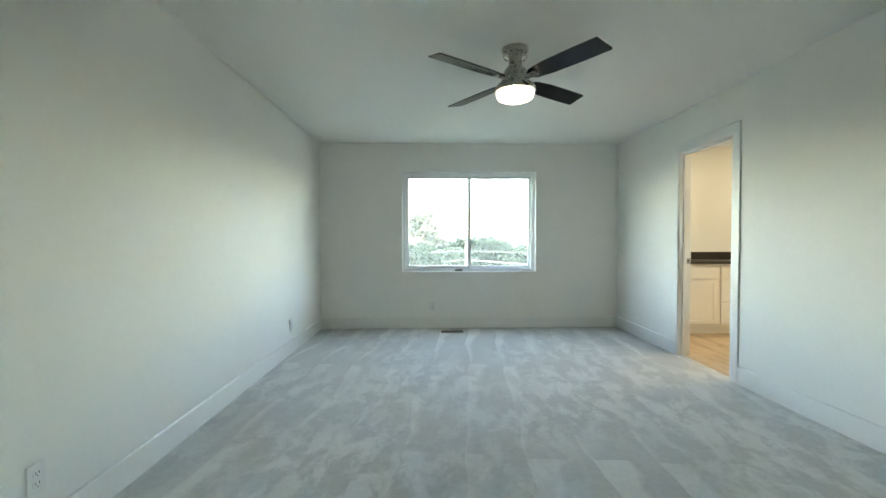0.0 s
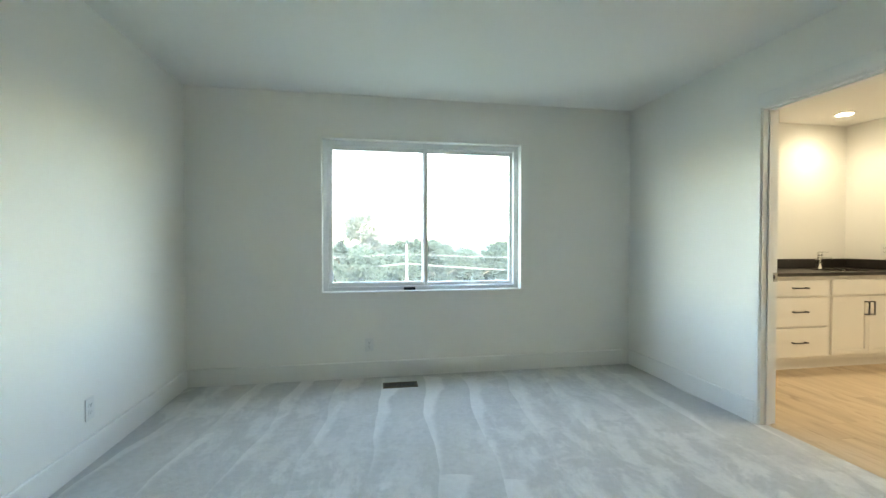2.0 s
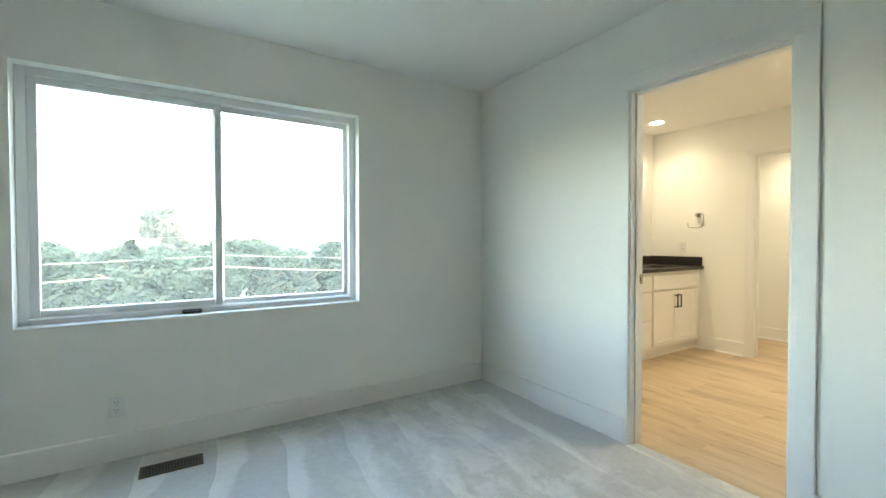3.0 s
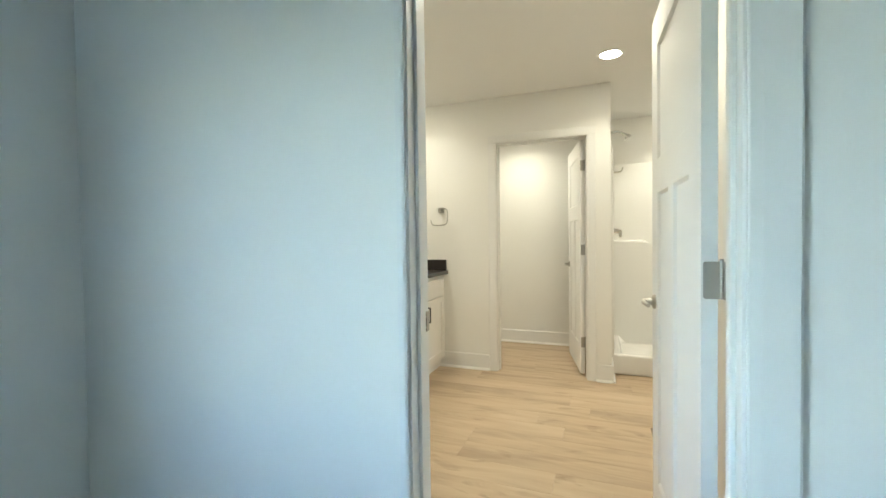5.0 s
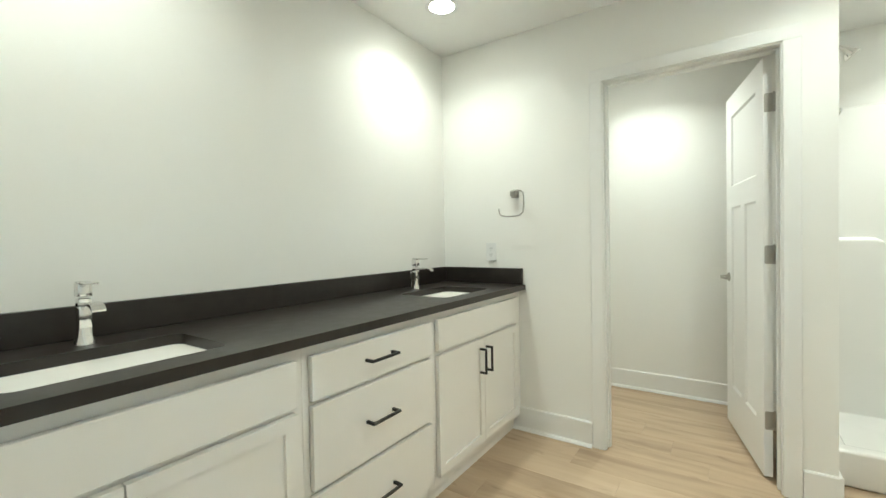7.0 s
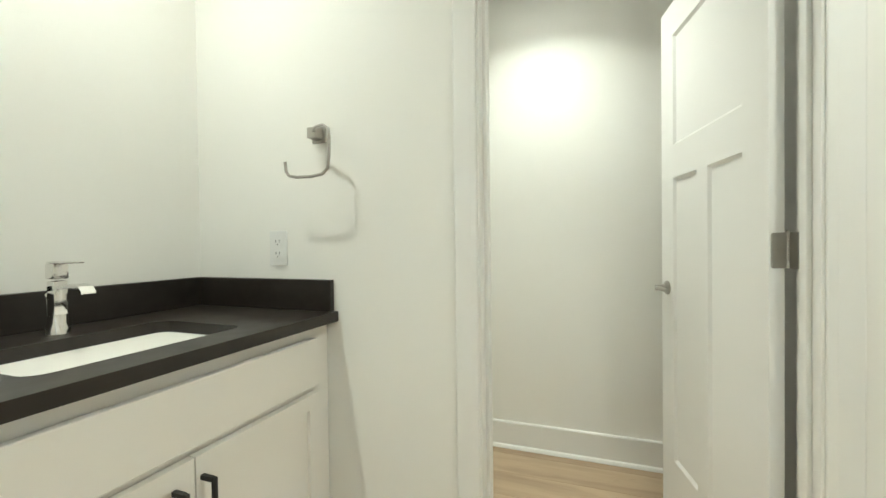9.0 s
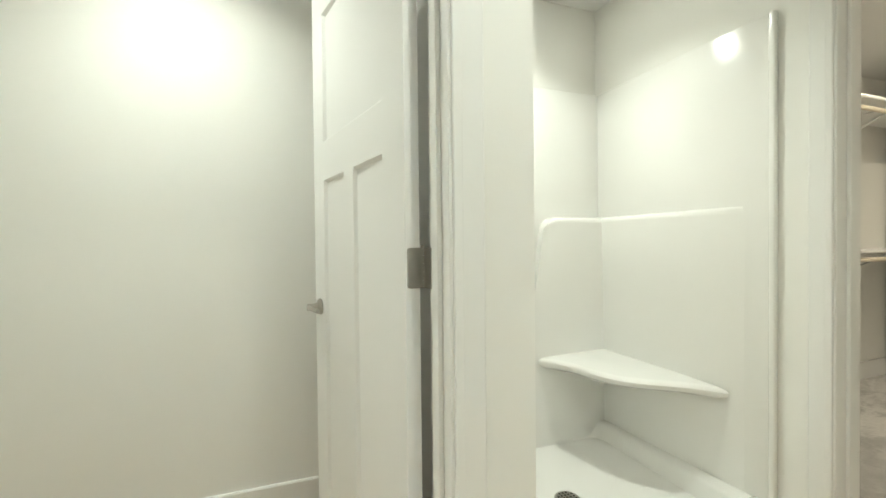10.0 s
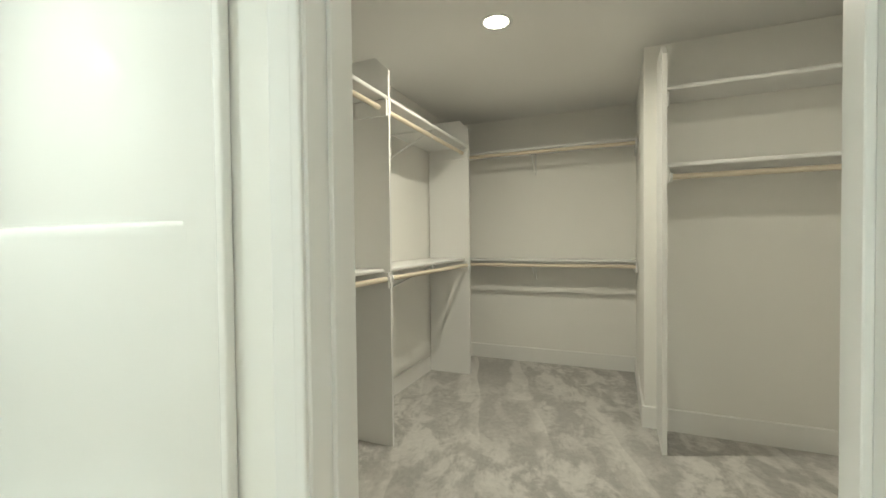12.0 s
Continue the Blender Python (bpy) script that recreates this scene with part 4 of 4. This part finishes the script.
rows3 = [[bm.verts.new((*corner.lerp(p, f), z)) for p in st] for f, z in ((0.0, 0.552), (0.5, 0.548), (0.93, 0.544), (0.985, 0.538), (1.0, 0.528), (0.985, 0.512), (0.90, 0.490), (0.65, 0.455), (0.35, 0.425), (0.02, 0.40))]
for a, b in zip(rows3, rows3[1:]):
    for i in range(N):
        q = [a[i], a[i + 1], b[i + 1], b[i]]
        if (q[0].co - q[1].co).length < 1e-6:
            q = q[1:]
        bm.faces.new(q)
bmesh.ops.remove_doubles(bm, verts=bm.verts, dist=1e-5)
part("seat", bm, ACRYL, sh, "moulded corner seat", 50)
# pan and curb
bm = bmesh.new()
loft(bm, [[(x, y, z) for x, y in rrect((SHX0 + PX) / 2, (PYR + PYL) / 2, w, dd, rr, 6)] for w, dd, rr, z in ((PX - SHX0 + 0.02, PYL - PYR, 0.01, 0.162), (0.80, 1.03, 0.03, 0.162), (0.775, 1.005, 0.05, 0.145), (0.74, 0.97, 0.07, 0.082), (0.66, 0.90, 0.08, 0.072), (0.10, 0.10, 0.045, 0.066))])
part("pan", bm, ACRYL, sh, "", 50)
bm = bmesh.new()
bx(bm, SHX0 - 0.012, SHX0 + 0.07, PYR - 0.006, PYL + 0.006, 0.0, 0.172, 0.016, 4)
part("curb", bm, ACRYL, sh, "", 50)
bm = bmesh.new()
lathe(bm, [(0.0, 0.074), (0.046, 0.074), (0.053, 0.070), (0.053, 0.064), (0.0, 0.064)], 32, Matrix.Translation((6.32, 3.14, 0)))
part("drain", bm, NICKEL, sh, "round metal drain cover")
# flat dark discs on the cover paint the shade in its holes
bm = bmesh.new()
for i in range(5):
    for q in range(5):
        if (i - 2) ** 2 + (q - 2) ** 2 < 6:
            tube(bm, [(6.32 + (i - 2) * 0.016, 3.14 + (q - 2) * 0.016, 0.0742), (6.32 + (i - 2) * 0.016, 3.14 + (q - 2) * 0.016, 0.0746)], 0.005, 8)
part("drain_hole_shade", bm, SLOT, sh, "dark discs for the shade in the drain holes")
# fittings on the side wall
hd = thing("wall_shower", "chrome shower head on a bent arm", "wall shower", (6.30, SHY1, 2.19))
bm = bmesh.new()
lathe(bm, [(0.0, 0.0), (0.030, 0.0), (0.028, 0.006), (0.010, 0.010), (0.0, 0.010)], 24, Matrix(((1, 0, 0, 0), (0, 0, -1, 0), (0, 1, 0, 0), (0, 0, 0, 1))))
part("flange", bm, CHROME, hd)
bm = bmesh.new()
tube(bm, [(0, 0, 0), (0, -0.070, 0.002), (0, -0.105, -0.010), (0, -0.130, -0.030)], 0.0085, 12)
part("arm", bm, CHROME, hd, "", 60)
bm = bmesh.new()
lathe(bm, [(0.0, 0.0), (0.013, 0.0), (0.016, -0.015), (0.030, -0.040), (0.038, -0.052), (0.036, -0.060), (0.0, -0.062)], 28, pose(0, -0.126, -0.024, -38, 0, 0))
part("head", bm, CHROME, hd, "", 40)
vl = thing("shower_valve", "chrome shower valve with lever", "shower valve", (6.30, PYL, 1.245))
bm = bmesh.new()
lathe(bm, [(0.0, 0.0), (0.075, 0.0), (0.073, 0.008), (0.030, 0.014), (0.022, 0.070), (0.0, 0.071)], 32, Matrix(((1, 0, 0, 0), (0, 0, -1, 0.0), (0, 1, 0, 0), (0, 0, 0, 1))))
part("plate", bm, CHROME, vl, "", 40)
bm = bmesh.new()
bx(bm, -0.010, 0.010, -0.092, -0.066, -0.060, 0.014, 0.004)
part("lever", bm, CHROME, vl)
hk = thing("hand_shower_hook", "chrome hook on the shower wall", "hook", (6.30, PYL, 1.815))
bm = bmesh.new()
tube(bm, [(0, 0.0, -0.006), (0, -0.060, -0.010), (0, -0.092, 0.0), (0, -0.103, 0.022), (0, -0.101, 0.038)], 0.008, 10)
lathe(bm, [(0.0, 0.0), (0.026, 0.0), (0.024, 0.007), (0.0, 0.009)], 20, Matrix(((1, 0, 0, 0), (0, 0, -1, 0.0), (0, 1, 0, -0.006), (0, 0, 0, 1))))
part("hook", bm, CHROME, hk, "", 50)

# ---------- closet fittings ----------
PF = 6.462          # front of the partitions


def partition(y, label):
    p = thing("closet_partition", label, "closet partition", (0, y, 0), group="closet partitions")
    bm = bmesh.new()
    prism(bm, [(PF, 0.0), (CX1 - 0.016, 0.0), (CX1 - 0.016, 2.305), (PF + 0.085, 2.305), (PF, 2.225)], Matrix(((1, 0, 0, 0), (0, 0, 1, -0.0095), (0, 1, 0, 0), (0, 0, 0, 1))), 0.019)
    part("panel", bm, BOARD, p)
    for z in (1.985, 0.975):
        for s in (-1, 1):
            bm = bmesh.new()
            y0 = 0.0096 if s > 0 else -0.0286
            bx(bm, PF + 0.004, PF + 0.30, y0, y0 + 0.019, z - 0.03, z + 0.066, 0.002, 1)
            part("cleat", bm, BOARD, p)
    return p


partition(0.960, "tall white melamine partition with clipped top corner")
partition(-0.464, "tall white melamine partition with clipped top corner at the closet end")
# narrow end panel on the boxed-out wall
ep = thing("closet_end_panel", "tall white end panel with clipped top corner", "closet partition", (0, 0, 0))
bm = bmesh.new()
prism(bm, [(0.1355, 0.0), (0.490, 0.0), (0.490, 2.245), (0.41, 2.315), (0.1355, 2.315)], Matrix(((0, 0, 1, 4.972), (1, 0, 0, 0), (0, 1, 0, 0), (0, 0, 0, 1))), 0.026)
part("panel", bm, BOARD, ep)


def shelf(x0, x1, y0, y1, z, label, front):
    s = thing("closet_shelf", label, "shelf", (0, 0, 0), group="closet shelves")
    bm = bmesh.new()
    bx(bm, x0, x1, y0, y1, z - 0.016, z, 0.002, 1)
    part("board", bm, BOARD, s)
    bm = bmesh.new()
    if front == "x":
        bx(bm, x0 - 0.006, x0 + 0.012, y0, y1, z - 0.022, z + 0.002, 0.008, 3)
    else:
        bx(bm, x0, x1, y1 - 0.012, y1 + 0.006, z - 0.022, z + 0.002, 0.008, 3)
    part("nosing", bm, BOARD, s, "", 50)
    return s


def rod(a, b, label):
    r = thing("closet_rod", label, "closet rod", (0, 0, 0), group="closet rods")
    bm = bmesh.new()
    tube(bm, [a, b], 0.0155, 16)
    part("rod", bm, ROD, r, "", 50)
    a, b = Vector(a), Vector(b)
    d = (b - a).normalized()
    for p, s in ((a, 1), (b, -1)):
        bm = bmesh.new()
        tube(bm, [p, p + d * s * 0.014], 0.028, 18)
        part("socket", bm, PLATE, r, "white plastic rod socket", 40)
    return r


def bracket(x, y_wall, z, depth, n, label="white metal shelf and rod bracket"):
    """A diagonal bracket under a shelf; n points from the wall into the room."""
    k = thing("shelf_bracket", label, "bracket", (0, 0, 0), group="shelf brackets")
    n = Vector((*n, 0))
    w = Vector((x, y_wall, z))
    bm = bmesh.new()
    t = n.cross(Vector((0, 0, 1)))

    def bar(p, q, s=0.007):
        tube(bm, [p, q], s, 6)
    bar(w + n * 0.004, w + n * depth)
    bar(w + n * 0.004, w + n * 0.004 - Vector((0, 0, 0.20)), 0.009)
    bar(w + n * 0.006 - Vector((0, 0, 0.18)), w + n * (depth - 0.03) - Vector((0, 0, 0.012)))
    c = w + n * (depth - 0.04) - Vector((0, 0, 0.06))
    bar(w + n * (depth - 0.03), c + n * 0.02, 0.008)
    part("arm", bm, PLATE, k, "", 40)
    return k


for y0, y1 in ((0.970, CY1 - 0.002), (-0.454, 0.950)):
    for z, front, hang in ((2.070, 0.006, 0.055), (1.060, 0.046, 0.022)):
        shelf(PF + front, CX1 - 0.002, y0, y1, z, "white melamine closet shelf between partitions", "x")
        rod((PF + hang, y0 + 0.002, z - 0.062), (PF + hang, y1 - 0.002, z - 0.062), "pale wooden closet rod under a shelf")
        bracket(CX1, (y0 + y1) / 2, z - 0.018, 0.38, (-1, 0))
for z in (2.075, 1.038):
    shelf(5.072, CX1 - 0.002, CY0 + 0.002, CY0 + 0.292, z, "long white melamine shelf on the closet's rear wall", "y")
    rod((5.072, CY0 + 0.328, z - 0.052), (CX1 - 0.002, CY0 + 0.328, z - 0.052), "long pale wooden closet rod")
    bracket(5.972, CY0, z - 0.018, 0.325, (0, 1))
    bm = bmesh.new()
    bx(bm, 5.0712, 5.088, CY0 + 0.002, CY0 + 0.36, z - 0.105, z - 0.018, 0.006, 2)
    cl = thing("shelf_cleat", "white cleat block at the end of a closet shelf", "cleat", (0, 0, 0))
    part("block", bm, BOARD, cl)
for z in (2.078, 1.645):
    shelf(CX0 + 0.002, 4.970, 0.137, 0.437, z, "white melamine shelf in the closet bay", "y")
    bm = bmesh.new()
    bx(bm, 4.952, 4.9705, 0.139, 0.42, z - 0.105, z - 0.018, 0.006, 2)
    cl = thing("shelf_cleat", "white cleat block at the end of a closet shelf", "cleat", (0, 0, 0))
    part("block", bm, BOARD, cl)
rod((CX0 + 0.002, 0.385, 1.575), (4.951, 0.385, 1.575), "pale wooden rod in the closet bay")

# ---------- outdoors ----------
GZ = -7.5
bm = bmesh.new()
v4 = [bm.verts.new(p) for p in ((-2500, -2500, GZ), (2500, -2500, GZ), (2500, 2500, GZ), (-2500, 2500, GZ))]
bm.faces.new(v4)
struct("ground", bm, GRASS, "rough green grass ground", "ground")
rng = random.Random(5)


def crown_mesh(name, seed, height, width, conifer, material, count, size):
    """A crown of many small leaf sprays on branch clumps."""
    r = random.Random(seed)
    verts, faces = [], []
    clumps = []
    for i in range(110):
        h = r.random()
        if conifer:
            rad = width * 0.5 * (1 - h) * r.uniform(0.3, 1.05)
            a = r.uniform(0, 2 * math.pi)
            clumps.append((rad * math.cos(a), rad * math.sin(a), height * (0.12 + 0.88 * h) - 0.12 * rad, 0.26 * width * (1.05 - h)))
        else:
            a, e = r.uniform(0, 2 * math.pi), r.uniform(-0.5, 1.0)
            q = width * 0.5 * r.uniform(0.25, 1.0) * math.sqrt(max(0.05, 1 - 0.8 * e * e))
            clumps.append((q * math.cos(a), q * math.sin(a), height * (0.62 + 0.33 * e), width * r.uniform(0.12, 0.20)))
    for i in range(count):
        cx, cy, cz, cr = clumps[r.randrange(len(clumps))]
        d = Vector((r.gauss(0, 1), r.gauss(0, 1), r.gauss(0, 0.6))).normalized() * cr * r.uniform(0.3, 1.0)
        p = Vector((cx, cy, cz)) + d
        u = Vector((r.gauss(0, 1), r.gauss(0, 1), r.gauss(0, 0.7))).normalized()
        w = u.orthogonal().normalized()
        s = size * r.uniform(0.6, 1.4)
        b = len(verts)
        verts += [p - u * s, p + w * s * 0.45 + u * 0.1 * s, p + u * s, p - w * s * 0.45]
        faces.append((b, b + 1, b + 2, b + 3))
    me = bpy.data.meshes.new(name)
    me.from_pydata([tuple(v) for v in verts], [], faces)
    me.materials.append(material)
    return me


def tree(seed, height, width, conifer, material, count, label, size):
    t = thing("tree", label, "tree", (0, 0, GZ), group="tree line")
    bm = bmesh.new()
    r = random.Random(seed + 50)
    for k in range(6):
        z0, z1 = height * 0.85 * k / 6, height * 0.85 * (k + 1) / 6
        w0, w1 = 0.18 * (1 - k / 6.5), 0.18 * (1 - (k + 1) / 6.5)
        lathe(bm, [(w0, z0), (w1, z1)], 8)
    for k in range(9):
        a, z = r.uniform(0, 6.28), height * r.uniform(0.3, 0.8)
        q = width * 0.35
        tube(bm, [(0, 0, z), (q * 0.5 * math.cos(a), q * 0.5 * math.sin(a), z + 0.5), (q * math.cos(a), q * math.sin(a), z + 0.8)], 0.04, 5)
    part("trunk", bm, BARK, t)
    c = new("crown", crown_mesh("crown", seed, height, width, conifer, material, count, size))
    c.parent = t
    return t


kinds = [tree(1, 8.6, 5.2, False, LEAF, 11500, "leafy green broadleaf tree beyond the window", 0.20),
         tree(2, 8.4, 4.6, False, LEAF, 11500, "leafy green broadleaf tree beyond the window", 0.20),
         tree(3, 8.2, 4.6, True, NEEDLE, 11000, "dark green conifer beyond the window", 0.20),
         tree(4, 8.2, 4.0, True, NEEDLE, 11000, "dark green conifer beyond the window", 0.20)]
spots = []
for row, (yy, step) in enumerate(((38, 3.0), (43, 3.4), (49, 3.8), (56, 4.5))):
    x = -24 - row * 3
    while x < 60 + row * 8:
        spots.append((x + rng.uniform(-0.8, 0.8), yy + rng.uniform(-1.6, 1.6), row))
        x += step
for i, (x, y, row) in enumerate(spots):
    k = kinds[rng.randrange(4)]
    s = rng.uniform(0.90, 1.03) * (1 + 0.02 * row) * (0.9 if k in kinds[2:] else 1.0)
    m = pose(x, y, GZ, 0, 0, rng.uniform(0, 360))
    if i < 4:
        k = kinds[i]
        k.matrix_basis = m
    else:
        o = copy_thing(k, m)
        o.scale = (s, s, s)
big = copy_thing(kinds[2], pose(-1.9, 36.5, GZ, 0, 0, 40))
big.scale = (1.15, 1.15, 1.08)
tall = tree(9, 11.6, 4.4, False, PALE, 5200, "tall pale thin-leaved tree beyond the window", 0.19)
tall.matrix_basis = pose(-0.6, 40.5, GZ, 0, 0, 0)

pole = thing("utility_pole", "pale weathered utility pole with cross-arm", "utility pole", (3.36, 36.0, GZ))
bm = bmesh.new()
lathe(bm, [(0.0, 0.0), (0.085, 0.0), (0.055, 8.45), (0.0, 8.46)], 14)
part("post", bm, POLEM, pole)
bm = bmesh.new()
bx(bm, -0.04, 0.04, -0.9, 0.9, 7.9, 7.98, 0.01)
part("cross_arm", bm, POLEM, pole)
for z, sag, yo, thick in ((7.72, 0.5, -0.3, 0.008), (6.92, 0.9, 0.2, 0.015), (9.10, 0.4, 4.0, 0.010)):
    wr = thing("power_line", "thin overhead power cable", "cable", (0, 0, 0), group="power lines")
    bm = bmesh.new()
    for xa, xb in ((-36.0, 3.36), (3.36, 43.0)):
        pts = []
        for i in range(25):
            t = i / 24
            pts.append((xa + (xb - xa) * t, 36.0 + yo, GZ + z - 4 * sag * t * (1 - t)))
        tube(bm, pts, thick, 5)
    part("cable", bm, WIRE, wr)

# ---------- oak planks ----------
PW, PL = 0.182, 1.22
pm = {}
rng = random.Random(11)


def plank_mesh(w, l):
    key = (round(w, 3), round(l, 3))
    if key not in pm:
        bm = bmesh.new()
        bx(bm, 0.0003, w - 0.0003, 0.0003, l - 0.0003, -0.006, 0.0, 0.0007, 1)
        me = finish("plank", bm, OAK)
        pm[key] = me
    return pm[key]


def lay(x0, x1, y0, y1):
    x = x0
    while x < x1 - 0.01:
        w = min(PW, x1 - x)
        y = y0 - rng.choice((0.12, 0.38, 0.55, 0.73, 0.91, 1.05))
        while y < y1:
            a, b = max(y, y0), min(y + PL, y1)
            if b - a > 0.02:
                o = new("plank", plank_mesh(w, b - a))
                o.location = (x, a, 0)
                o.parent = floor_bath
            y += PL
        x += PW


lay(X1 + 0.05, WCX, CY1 + 0.06, BY1)
